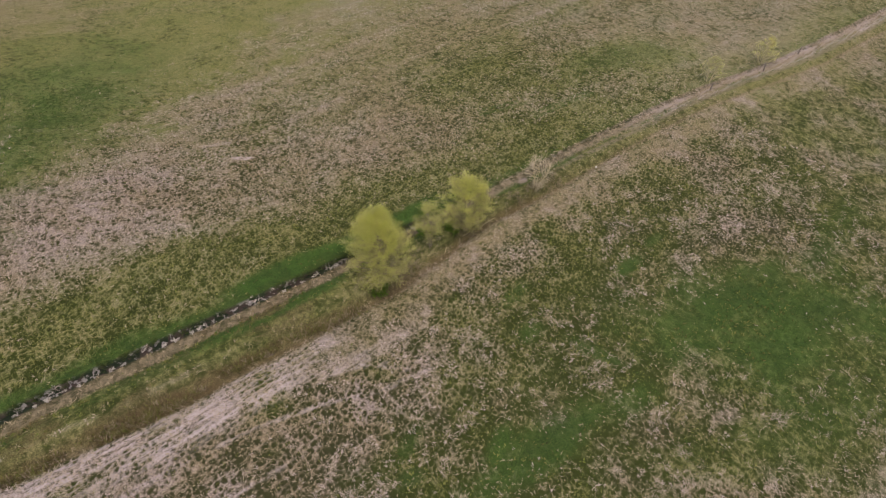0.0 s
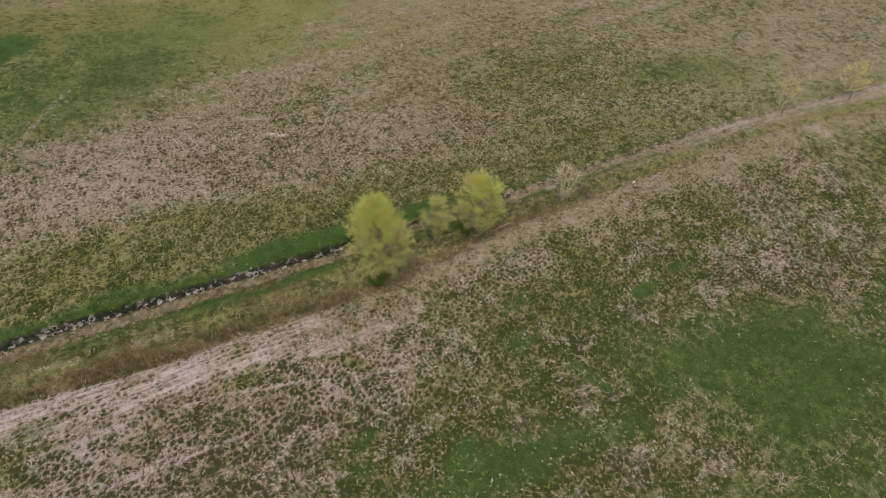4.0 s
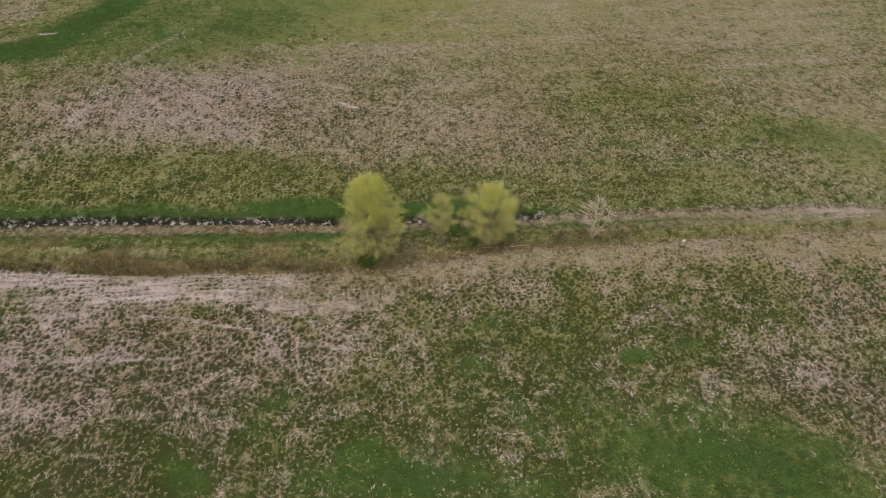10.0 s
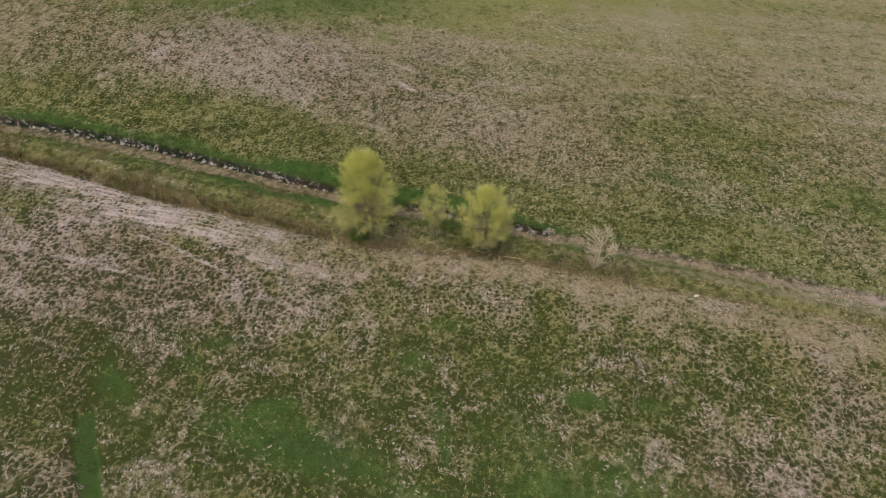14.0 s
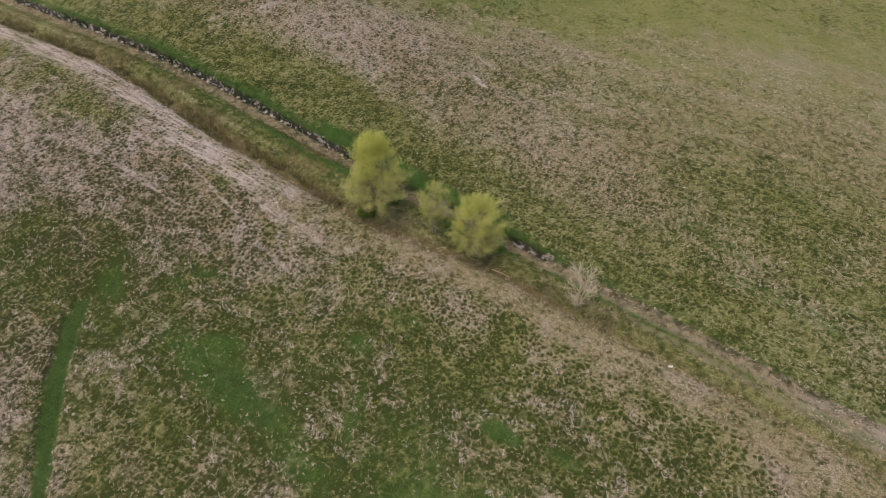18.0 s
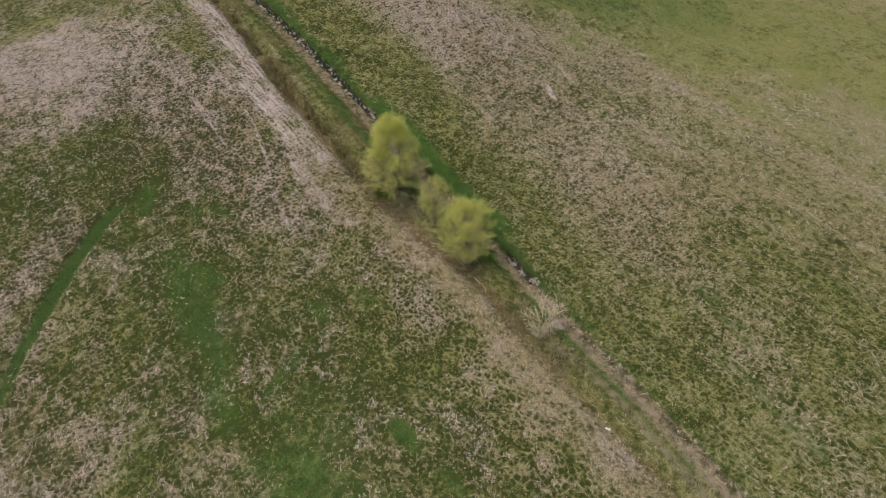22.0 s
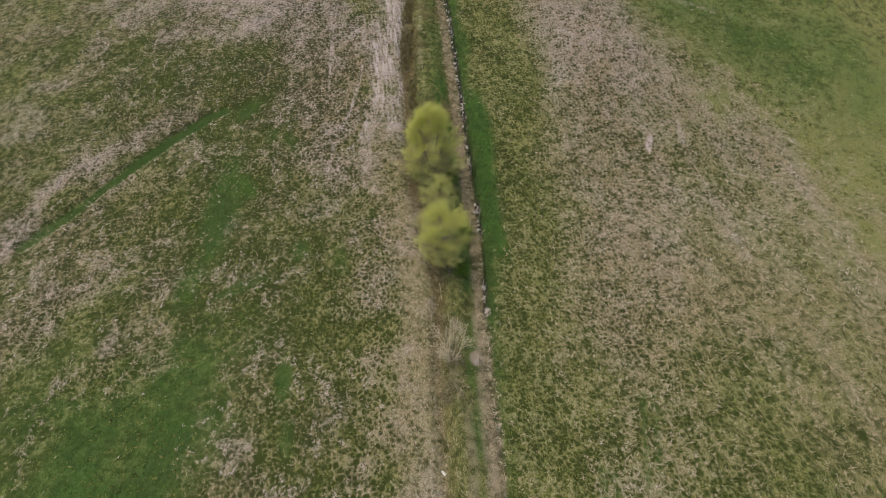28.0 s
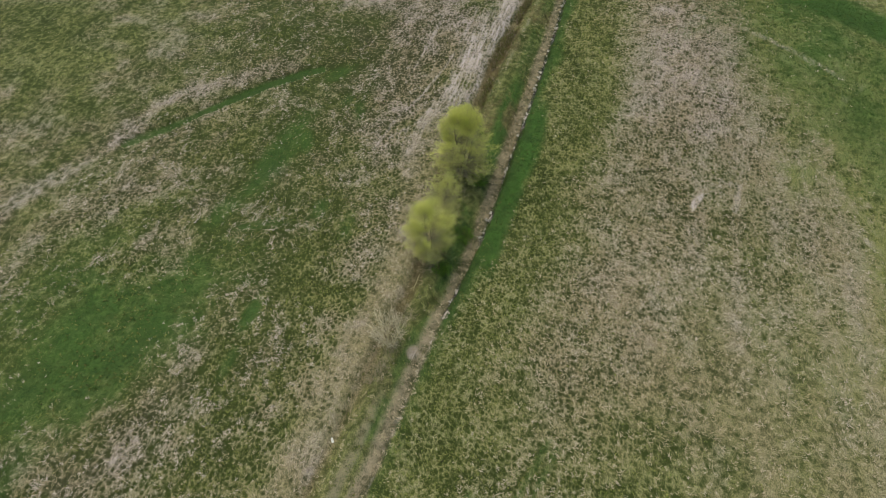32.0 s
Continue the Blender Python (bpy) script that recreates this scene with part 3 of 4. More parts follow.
def make_ground():
    xs, rough = axis(-38, 46, 0.118, 2500), axis(-35, 37, 0.118, 2500)
    ys = np.concatenate([rough[rough < -8], np.arange(-8, 1.0, 0.09), rough[rough > 1.0]])
    X, V = np.meshgrid(xs, ys)
    Y = V + bank_line(X) * (1 - smooth(np.abs(V), 12, 45))
    nx, ny = len(xs), len(ys)
    i = (np.arange(ny - 1)[:, None] * nx + np.arange(nx - 1)[None, :]).ravel()
    faces = np.stack([i, i + 1, i + nx + 1, i + nx], 1)
    x, y = X.ravel(), Y.ravel()
    g, lush, pale, brown, bare, lane, white, dark = cover(x, y)
    thick = thatch_cover(x, y, lane)
    # the straw net stands proud of the hollows, and flattens in mown, bare and far places
    d = across(x, y)
    inner = smooth(x, -50, -34) * (1 - smooth(x, 38, 56)) * smooth(y, -46, -26) * (1 - smooth(y, 34, 48))
    firm = inner * (1 - 0.9 * band(d, -0.3, verge(x) - 0.2, 0.3)) * (1 - 0.5 * lane) * (1 - 0.55 * white) * (1 - 0.75 * np.maximum(lush, dark))
    firm = firm * np.clip(0.55 + 0.95 * fbm(x, y, 3.3, 409, 3), 0.6, 1.15) * (1 - smooth(d, 8, 22) * (0.60 - 0.50 * smooth(fbm(x, y, 4.2, 411, 3), 0.46, 0.62)))
    firm = firm * (1 - 0.55 * smooth(y - 0.25 * x, 7, 20) * smooth(x, 0, 14))
    thick = thick + 0.45 * (1 - inner) + 0.22 * smooth(y - 0.25 * x, 7, 20) * smooth(x, 0, 14)
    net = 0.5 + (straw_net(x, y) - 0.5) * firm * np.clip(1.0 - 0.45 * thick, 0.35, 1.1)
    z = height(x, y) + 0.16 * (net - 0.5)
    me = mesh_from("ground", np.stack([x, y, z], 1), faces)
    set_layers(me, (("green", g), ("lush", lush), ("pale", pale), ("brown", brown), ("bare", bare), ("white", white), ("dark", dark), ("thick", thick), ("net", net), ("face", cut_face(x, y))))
    me.polygons.foreach_set("use_smooth", np.ones(len(faces), dtype=bool))
    me.materials.append(M_GROUND)
    return tagged(new("ground", me), "rough spring meadow ground with a cut bank and bare lane", "ground", kind="structure")


make_ground()
rng = np.random.default_rng(5)


def scatter(x0, x1, y0, y1, step):
    xs, ys = np.meshgrid(np.arange(x0, x1, step), np.arange(y0, y1, step))
    return (xs.ravel() + rng.uniform(-0.5, 0.5, xs.size) * step, ys.ravel() + rng.uniform(-0.5, 0.5, ys.size) * step)


def blades(px, py, pz, count, length, spread, width, lie, layers, heading=None):
    """Tufts of bent blades, three triangles each: roots round each place, tips leaning out by lie."""
    n = len(px)
    rep = lambda v: np.repeat(v, count)
    ang = rng.uniform(0, 2 * np.pi, n * count)
    L = rep(length) * rng.uniform(0.6, 1.2, n * count)
    rad = rep(spread) * np.sqrt(rng.uniform(0, 1, n * count))
    ox, oy = np.cos(ang), np.sin(ang)
    ang2 = ang + rng.normal(0, 0.9, n * count)
    if heading is not None:
        ang2 = np.where(np.isnan(rep(heading)), ang2, rep(heading) + rng.normal(0, 0.7, n * count) + np.pi * rng.integers(0, 2, n * count))
    dx, dy = np.cos(ang2), np.sin(ang2)
    bx, by = rep(px) + rad * ox, rep(py) + rad * oy
    bz = rep(pz) - 0.02
    lean = np.clip(rep(lie) + rng.normal(0, 0.2, n * count), 0.1, 1.45)
    up, out = np.cos(lean), np.sin(lean)
    w = rep(width) * rng.uniform(0.7, 1.3, n * count)
    sx, sy = -dy * w, dx * w
    mx, my, mz = bx + dx * L * 0.5 * out * 0.9, by + dy * L * 0.5 * out * 0.9, bz + L * 0.58 * np.maximum(up, 0.16)
    tx, ty, tz = bx + dx * L * out, by + dy * L * out, bz + L * np.maximum(0.12, up * 0.85)
    V = np.empty((n * count, 5, 3))
    V[:, 0] = np.stack([bx - sx, by - sy, bz], 1)
    V[:, 1] = np.stack([bx + sx, by + sy, bz], 1)
    V[:, 2] = np.stack([mx + sx, my + sy, mz], 1)
    V[:, 3] = np.stack([mx - sx, my - sy, mz], 1)
    V[:, 4] = np.stack([tx, ty, tz], 1)
    base = np.arange(n * count)[:, None] * 5
    F = np.concatenate([base + np.array([0, 1, 2]), base + np.array([0, 2, 3]), base + np.array([3, 2, 4])], 0)
    out_layers = [(k, np.repeat(np.repeat(v, count), 5)) for k, v in layers]
    out_layers.append(("rnd", np.repeat(rng.uniform(0, 1, n * count), 5)))
    return V.reshape(-1, 3), F, out_layers


def grass_object(name, label, parts):
    V, F, off, lay = [], [], 0, {}
    for v, f, l in parts:
        V.append(v)
        F.append(f + off)
        off += len(v)
        for k, a in l:
            lay.setdefault(k, []).append(a)
    me = mesh_from(name, np.concatenate(V), np.concatenate(F))
    set_layers(me, [(k, np.concatenate(a)) for k, a in lay.items()])
    me.materials.append(M_BLADE)
    return tagged(new(name, me), label, "grass", kind="stuff")


def tangle(x, y):
    """1 where bleached grass lies in a tangle over the south field."""
    return smooth(0.6 * vnoise(x / 0.9, y / 0.55, 87) + 0.4 * vnoise(x / 0.4, y / 0.3, 89) + 0.45 * fbm(x, y, 4.5, 88, 2), 0.86, 0.92)


def tussocks(x, y, big=1.0):
    g, lush, pale, brown, bare, lane, white, dark = cover(x, y)
    z = height(x, y)
    mat = 0.55 * vnoise(x / 0.5, y / 0.4, 83) + 0.45 * fbm(x, y, 1.6, 85, 3)
    isl = (rng.uniform(0, 1, len(x)) < lush).astype(float)
    isb = (rng.uniform(0, 1, len(x)) < brown).astype(float)
    isd = (rng.uniform(0, 1, len(x)) < dark).astype(float)
    isl = np.maximum(isl, isd)
    straw = 0.30 + 0.4 * mat + 0.16 * rng.normal(0, 1, len(x)) + 0.16 * pale - 0.16 * g - 0.20 * smooth(g, 0.8, 1.0) + 0.3 * white > 0.42
    straw = straw & (isl == 0) & (isb == 0)
    near, edge, along = clump_field(x, y)
    loose = rng.uniform(0, 1, len(x)) < 0.55 * lane + 0.22 * white + 0.08
    away = (big > 1) | np.where(straw, (edge < 0.08 + 0.06 * pale) | loose | (bank_line(x) - y > 8) & (rng.uniform(0, 1, len(x)) < 0.4), edge < 0.11) | (isl > 0) | (isb > 0)
    green = np.where(straw, np.clip(0.30 * g + 0.14 * smooth(g, 0.7, 1.0) + 0.18 * rng.normal(0, 1, len(x)), 0, 0.9), 1.0)
    keep = away & (cut_face(x, y) < 0.25) & (rng.uniform(0, 1, len(x)) > bare * 0.85) & (straw | (isl > 0) | (isb > 0) | (rng.uniform(0, 1, len(x)) < 0.06 + 0.24 * g))
    size = (0.18 + 0.16 * rng.uniform(0, 1, len(x))) * big * (1 - 0.35 * lane) * np.where(straw, 1.0, 0.8)
    size = size * np.where(straw & (y < -3), 0.8, 1.0)
    size = size * np.where(isl > 0, 1.2, 1) * np.where(isb > 0, np.where(x > -3, 0.9, 1.5), 1)
    lie = np.where(straw, 1.25, 0.8)
    lie = np.where((isb > 0) | (isl > 0), 0.5, lie)
    pal = np.clip(pale * (0.4 + 1.0 * rng.uniform(0, 1, len(x))), 0, 1.3) * (0.6 if big > 1 else 1.0)
    # here and there a bleached tuft stands out of the south field, and its straw lies down the slope
    south = bank_line(x) - y > 7
    tuft = south & straw & (tangle(x, y) > 0.5) & (big <= 1)
    pal = np.where(tuft, 1.3, np.where(south, 0.7 * pal, pal))
    green = np.where(tuft, 0.0, green)
    size = np.where(south & ~tuft, 0.8 * size, size)
    way = np.where(straw & (big <= 1) & (~south | (rng.uniform(0, 1, len(x)) < 0.35)), along, np.where(south, radians(-50), np.nan))
    return [a[keep] for a in (x, y, z + 0.08 * straw, size, lie, green, isl, pal, isb, 0.55 * isd, way)]


def shaded_clumps():
    """Short dark tufts in the straw mat's hollows, shade mixed into their colour."""
    ix, iy = np.meshgrid(np.arange(-100, 112), np.arange(-104, 112))
    x, y = clump_centres(ix.ravel().astype(float), iy.ravel().astype(float))
    k = cell_scale(x, y)
    x, y = np.concatenate([x[k == 1], x / COARSE]), np.concatenate([y[k == 1], y / COARSE])
    right = np.arange(len(x)) < np.sum(k == 1)
    right = np.where(right, True, cell_scale(x, y) < 1)
    x, y = x[right], y[right]
    wx, wy = bent(x, y)
    x, y = x - wx, y - wy
    g, lush, pale, brown, bare, lane, white, dark = cover(x, y)
    thick = thatch_cover(x, y, lane)
    u = rng.uniform(0, 1, len(x))
    keep = (u > 0.85 * bare) & (u > lane) & (u > 0.7 * thick) & (u > 0.35 * white) & (u > 0.75 * lush) & (u > brown) & (cut_face(x, y) < 0.2)
    # thin out towards the far fields
    rim = (1 - smooth(y, 24, 41)) * (1 - smooth(x, 30, 47)) * (1 - 0.75 * smooth(y - 0.25 * x, 7, 20) * smooth(x, 0, 14)) * smooth(x, -44, -34) * smooth(y, -37, -26)
    coarse = smooth(bank_line(x) - y, 8, 20)
    keep = keep & (rng.uniform(0, 1, len(x)) < (0.45 + 0.5 * smooth(g, 0.4, 0.8)) * rim * (1 - coarse * (0.75 - 0.6 * smooth(fbm(x, y, 4.2, 411, 3), 0.46, 0.62))))
    x, y, g, rim = x[keep], y[keep], g[keep], rim[keep]
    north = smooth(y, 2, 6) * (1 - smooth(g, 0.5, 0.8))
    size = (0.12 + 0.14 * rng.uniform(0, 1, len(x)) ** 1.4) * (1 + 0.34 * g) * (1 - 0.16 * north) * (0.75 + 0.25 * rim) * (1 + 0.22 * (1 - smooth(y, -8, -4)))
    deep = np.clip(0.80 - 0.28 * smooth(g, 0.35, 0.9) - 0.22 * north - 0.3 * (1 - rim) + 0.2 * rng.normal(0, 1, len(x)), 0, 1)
    o = np.ones(len(x))
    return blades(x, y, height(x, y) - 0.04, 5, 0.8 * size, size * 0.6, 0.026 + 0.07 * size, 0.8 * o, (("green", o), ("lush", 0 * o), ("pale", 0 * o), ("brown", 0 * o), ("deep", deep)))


def make_grass():
    x, y = scatter(-44, 48, -38, 42, 0.26)
    x, y, z, size, lie, green, isl, pal, isb, deep, way = tussocks(x, y)
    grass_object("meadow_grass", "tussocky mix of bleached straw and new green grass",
                 [blades(x, y, z, 6, 0.72 * size, size * 0.5, 0.006 + size * 0.034, lie, (("green", green), ("lush", isl), ("pale", pal), ("brown", isb), ("deep", deep)), way), shaded_clumps()])
    # tangles of bleached grass on the south field
    x, y = scatter(-40, 46, -37, 0, 0.14)
    held = (tangle(x, y) > 0.5) & (bank_line(x) - y > 7.5)
    x, y = x[held], y[held]
    g, lush, pale, brown, bare, lane, white, dark = cover(x, y)
    held = rng.uniform(0, 1, len(x)) < np.clip(0.25 + 0.55 * pale - 0.8 * np.maximum(lush, dark), 0, 0.75)
    x, y, pale = x[held], y[held], pale[held]
    o = np.ones(len(x))
    grass_object("bleached_grass", "tangles of bleached white grass lying on the south field",
                 [blades(x, y, height(x, y) + 0.07, 4, 0.20 * o, 0.09 * o, 0.0085 * o, 1.3 * o, (("green", 0.15 * o), ("lush", 0 * o), ("pale", 0.35 + 0.6 * rng.uniform(0, 1, len(x))), ("brown", 0 * o), ("deep", 0 * o)))])
    x, y = scatter(-90, 105, -75, 80, 0.66)
    out = (x < -44) | (x > 48) | (y < -38) | (y > 42)
    x, y, z, size, lie, green, isl, pal, isb, deep, way = tussocks(x[out], y[out], 1.15)
    grass_object("far_meadow_grass", "far tussocky meadow grass, straw and green",
                 [blades(x, y, z, 6, 0.7 * size, size * 1.1, 0.012 + size * 0.04, lie, (("green", green), ("lush", isl), ("pale", pal), ("brown", isb), ("deep", deep)))])
    # dead grass, and green coloured with shade, hanging over the cut bank's edge
    x = rng.uniform(-48, 26, 3200)
    x = x[cut_face(x, bank_line(x) - 0.15) > 0.3]
    tuft = vnoise(x / 0.55, x * 0, 91)
    pale = (tuft > np.where(x > 9, 0.96, 0.93)) * 1.0
    keep = (pale > 0) | (tuft < 0.5)
    x, pale = x[keep], pale[keep]
    y = bank_line(x) + rng.normal(0.02, 0.08, len(x)) - 0.06 * pale
    z = height(x, y)
    o = np.ones(len(x))
    grass_object("bank_grass", "dark green and bleached grass hanging over the cut bank",
                 [blades(x, y, z + 0.03, 8, 0.13 * o, 0.08 * o, 0.012 * o, 1.0 * o, (("green", 1 - pale), ("lush", 1 - pale), ("pale", 1.3 * pale), ("brown", 0 * o), ("deep", 0.55 * (1 - pale))))])


make_grass()


def make_brush():
    """Tall dead stalks along the berm by the willows, and rusty grass on the slope further west."""
    x = rng.uniform(1.5, 22, 1100)
    d = rng.normal(0.74, 0.09, len(x)) * verge(x)
    y = bank_line(x) - d
    keep = fbm(x, y, 1.6, 107, 3) > 0.46
    x, y = x[keep], y[keep]
    o = np.ones(len(x))
    pale = 0.2 + 0.7 * rng.uniform(0, 1, len(x))
    grass_object("dead_brush", "tall dead grey-brown stalks round the willows",
                 [blades(x, y, height(x, y), 5, 0.42 * o, 0.12 * o, 0.012 * o, 0.8 * o, (("green", 0.3 * o), ("lush", 0 * o), ("pale", pale), ("brown", 0.4 * o), ("deep", 0.4 * rng.uniform(0, 1, len(x)))))])
    x = rng.uniform(-60, -3, 4200)
    d = rng.normal(0.88, 0.065, len(x)) * verge(x)
    y = bank_line(x) - d
    keep = fbm(x * 0.6, y, 1.6, 109, 3) > 0.44
    x, y = x[keep], y[keep]
    o = np.ones(len(x))
    grass_object("rusty_grass", "rust-brown standing dead grass on the ditch slope",
                 [blades(x, y, height(x, y), 5, 0.5 * o, 0.12 * o, 0.013 * o, 0.5 * o, (("green", (rng.uniform(0, 1, len(x)) < 0.6) * 1.0), ("lush", 0 * o), ("pale", 0.3 * o), ("brown", 0.9 * (rng.uniform(0, 1, len(x)) < 0.6)), ("deep", 0.16 * o)))])


make_brush()


# ---- woody plants ----
def part(name, me, material_, parent, label=""):
    me.materials.append(material_)
    ob = new(name, me)
    ob.parent = parent
    return tagged(ob, label)


def tube(path, radii, sides=6):
    """Verts and quads of a tapered tube along a path."""
    path = [Vector(p) for p in path]
    V, F = [], []
    for i, p in enumerate(path):
        t = (path[min(i + 1, len(path) - 1)] - path[max(i - 1, 0)]).normalized()
        a = t.orthogonal().normalized()
        b = t.cross(a)
        for k in range(sides):
            w = 2 * math.pi * k / sides
            V.append(p + radii[i] * (math.cos(w) * a + math.sin(w) * b))
    for i in range(len(path) - 1):
        for k in range(sides):
            k2 = (k + 1) % sides
            F.append((i * sides + k, i * sides + k2, (i + 1) * sides + k2, (i + 1) * sides + k))
    return V, F


def join_tubes(name, tubes):
    V, F = [], []
    for v, f in tubes:
        o = len(V)
        V.extend(v)
        F.extend(tuple(i + o for i in q) for q in f)
    return mesh_from(name, np.array([tuple(v) for v in V]), np.array(F))


def grow(rnd, start, way, length, radius, steps, bend, lift):
    pts, p, w = [start.copy()], start.copy(), way.normalized()
    for _ in range(steps):
        w = (w + Vector((rnd.uniform(-bend, bend), rnd.uniform(-bend, bend), rnd.uniform(-bend, bend) + lift))).normalized()
        p = p + w * (length / steps)
        pts.append(p.copy())
    radii = [radius * (1 - 0.75 * i / steps) for i in range(steps + 1)]
    return pts, radii


def skeleton_of(rnd, tall, wide, stems, base_spread, profile, limbs_n, twigs_n, twig_r=0.007):
    """Stems, limbs and twigs that fill an uneven crown; profile gives the crown's half-width at shares of the height."""
    def half(f):
        return wide / 2 * float(np.interp(f, np.linspace(0, 1, len(profile)), profile))
    trunk, limbs, twigs, twig_pts, stem_pts = [], [], [], [], []
    for s in range(stems):
        a = 2 * math.pi * (s + rnd.uniform(-0.3, 0.3)) / stems
        lean = base_spread * rnd.uniform(0.4, 1.0) if stems > 1 else 0.05
        start = Vector((math.cos(a), math.sin(a), 0)) * (0.12 if stems > 1 else 0) + Vector((0, 0, -0.3))
        pts, radii = grow(rnd, start, Vector((math.cos(a) * lean, math.sin(a) * lean, 1)), tall * rnd.uniform(0.75, 0.95), 0.009 * tall + 0.02, 12, 0.09, 0.05)
        trunk.append(tube(pts, radii, 7))
        stem_pts += list(zip(pts[1:], radii[1:]))
    lobes = [[rnd.uniform(0.76, 1.12) for _ in range(9)] for _ in range(4)]
    for _ in range(limbs_n):
        f = rnd.uniform(0.04, 1.0) ** 0.9
        a = rnd.uniform(0, 2 * math.pi)
        bulge = lobes[min(3, int(f * 4))][int(a / 6.2832 * 9) % 9] * rnd.uniform(0.88, 1.1)
        r = half(f) * bulge * math.sqrt(rnd.uniform(0.25, 1.0))
        goal = Vector((math.cos(a) * r, math.sin(a) * r, f * tall))
        best = min(stem_pts, key=lambda q: (q[0] - goal).length + 2.5 * max(0, q[0].z - goal.z + 0.45 * r))
        p0, mid = best[0], best[0].lerp(goal, 0.5) + Vector((rnd.gauss(0, 0.12), rnd.gauss(0, 0.12), 0.12 * r))
        path = [p0 * (1 - t) ** 2 + mid * 2 * t * (1 - t) + goal * t * t for t in (0, 0.2, 0.4, 0.6, 0.8, 1.0)]
        r0 = min(best[1] * 0.55, 0.035)
        limbs.append(tube(path, [r0 * (1 - 0.8 * t) + 0.003 for t in (0, 0.2, 0.4, 0.6, 0.8, 1.0)], 5))
        for _ in range(twigs_n):
            p = path[rnd.choice((2, 3, 4, 4, 5, 5, 5))]
            out = (p - Vector((0, 0, p.z * 0.8))).normalized()
            way = Vector((rnd.gauss(0, 0.7), rnd.gauss(0, 0.7), rnd.gauss(0.35, 0.5))) + out * 0.6
            tp, tr = grow(rnd, p, way, rnd.uniform(0.3, 0.75) * (0.55 + wide / 12), twig_r, 3, 0.25, 0.05)
            twigs.append(tube(tp, tr, 3))
            twig_pts.append(tp)
    return trunk, limbs, twigs, twig_pts


def leaf_mesh(rnd, twig_pts, per_twig, size, half=None):
    """Small leaves along the twigs; a crown with a half-width carries most of them on its outer shoots."""
    V, F, top = [], [], max(t[0].z for t in twig_pts) + 0.01
    for tp in twig_pts:
        thin = min(1.0, 0.22 + 1.05 * tp[0].z / top)
        if half:
            out = math.hypot(math.hypot(tp[-1].x, tp[-1].y) / half, 0.9 * max(0, tp[-1].z / top - 0.35) / 0.65)
            thin = thin * min(1.3, 0.30 + 1.05 * max(0.0, out - 0.25) / 0.6)
        for _ in range(round(per_twig * thin * rnd.uniform(0.5, 1.4))):
            k = rnd.randrange(len(tp) - 1)
            p = tp[k].lerp(tp[k + 1], rnd.random()) + Vector((rnd.gauss(0, 0.10), rnd.gauss(0, 0.10), rnd.gauss(0, 0.10)))
            up = Vector((rnd.gauss(0, 0.55), rnd.gauss(0, 0.55), 1))
            d = up.cross(Vector((rnd.gauss(0, 1), rnd.gauss(0, 1), rnd.gauss(0, 1)))).normalized()
            s = up.cross(d).normalized()
            L = size * rnd.uniform(0.7, 1.3)
            o = len(V)
            V += [p, p + d * L * 0.5 + s * L * 0.3, p + d * L, p + d * L * 0.5 - s * L * 0.3]
            F.append((o, o + 1, o + 2, o + 3))
    return mesh_from("crown", np.array([tuple(v) for v in V]), np.array(F))


def make_tree(name, label, seed, x, y, tall, wide, stems, spread, profile, limbs_n, twigs_n, per_twig, leaf, leaf_mat, bark, category="tree"):
    rnd = random.Random(seed)
    root = tagged(new(name), label, category)
    root.location = (x, y, float(height(np.array([x]), np.array([y]))[0]))
    trunk, limbs, twigs, tps = skeleton_of(rnd, tall, wide, stems, spread, profile, limbs_n, twigs_n, 0.009 if leaf_mat else 0.012)
    part("trunk", join_tubes("trunk", trunk), bark, root)
    part("branchwork", join_tubes("branchwork", limbs), bark, root)
    fine = join_tubes("brushwood", twigs)
    if leaf_mat is None:
        part("brushwood", fine, M_BUSH, root)
    else:
        crown = part("crown", leaf_mesh(rnd, tps, per_twig, leaf, wide / 2), leaf_mat, root)
        part("brushwood", fine, M_TWIG, crown)
    return root


make_tree("willow_tree", "tall yellow-green willow just coming into leaf beside the lane", 3, 0.2, 0.05, 7.3, 5.7, 4, 0.24,
          (0.40, 0.92, 1.0, 0.97, 0.90, 0.79, 0.66, 0.50, 0.22), 340, 11, 23, 0.055, M_LEAF, M_BARK)
make_tree("willow_tree", "round-topped yellow-green willow with a thin lower crown", 8, 9.8, -0.1, 6.1, 4.7, 3, 0.18,
          (0.10, 0.45, 0.75, 0.95, 1.0, 1.0, 0.9, 0.65, 0.15), 230, 11, 17, 0.055, M_LEAF, M_BARK)
make_tree("willow_sapling", "small pale green willow sapling on the grassy strip", 12, 5.7, 0.1, 5.0, 3.2, 2, 0.14,
          (0.08, 0.12, 0.2, 0.5, 0.95, 1.0, 0.85, 0.2), 90, 11, 11, 0.065, M_LEAF_DULL, M_BARK)
make_tree("bare_bush", "leafless grey bush with fine bleached twigs", 21, 18.7, -0.6, 3.6, 3.0, 5, 0.34,
          (0.15, 0.45, 0.7, 0.95, 1.0, 0.9, 0.5), 80, 9, 0, 0.1, None, M_TWIG, "bush")
make_tree("roadside_bush", "pale half-leafed bush beside the ditch", 31, 49.6, -0.6, 3.2, 3.0, 4, 0.3,
          (0.4, 0.8, 1.0, 0.9, 0.5, 0.1), 50, 7, 3, 0.10, M_LEAF_DULL, M_TWIG, "bush")
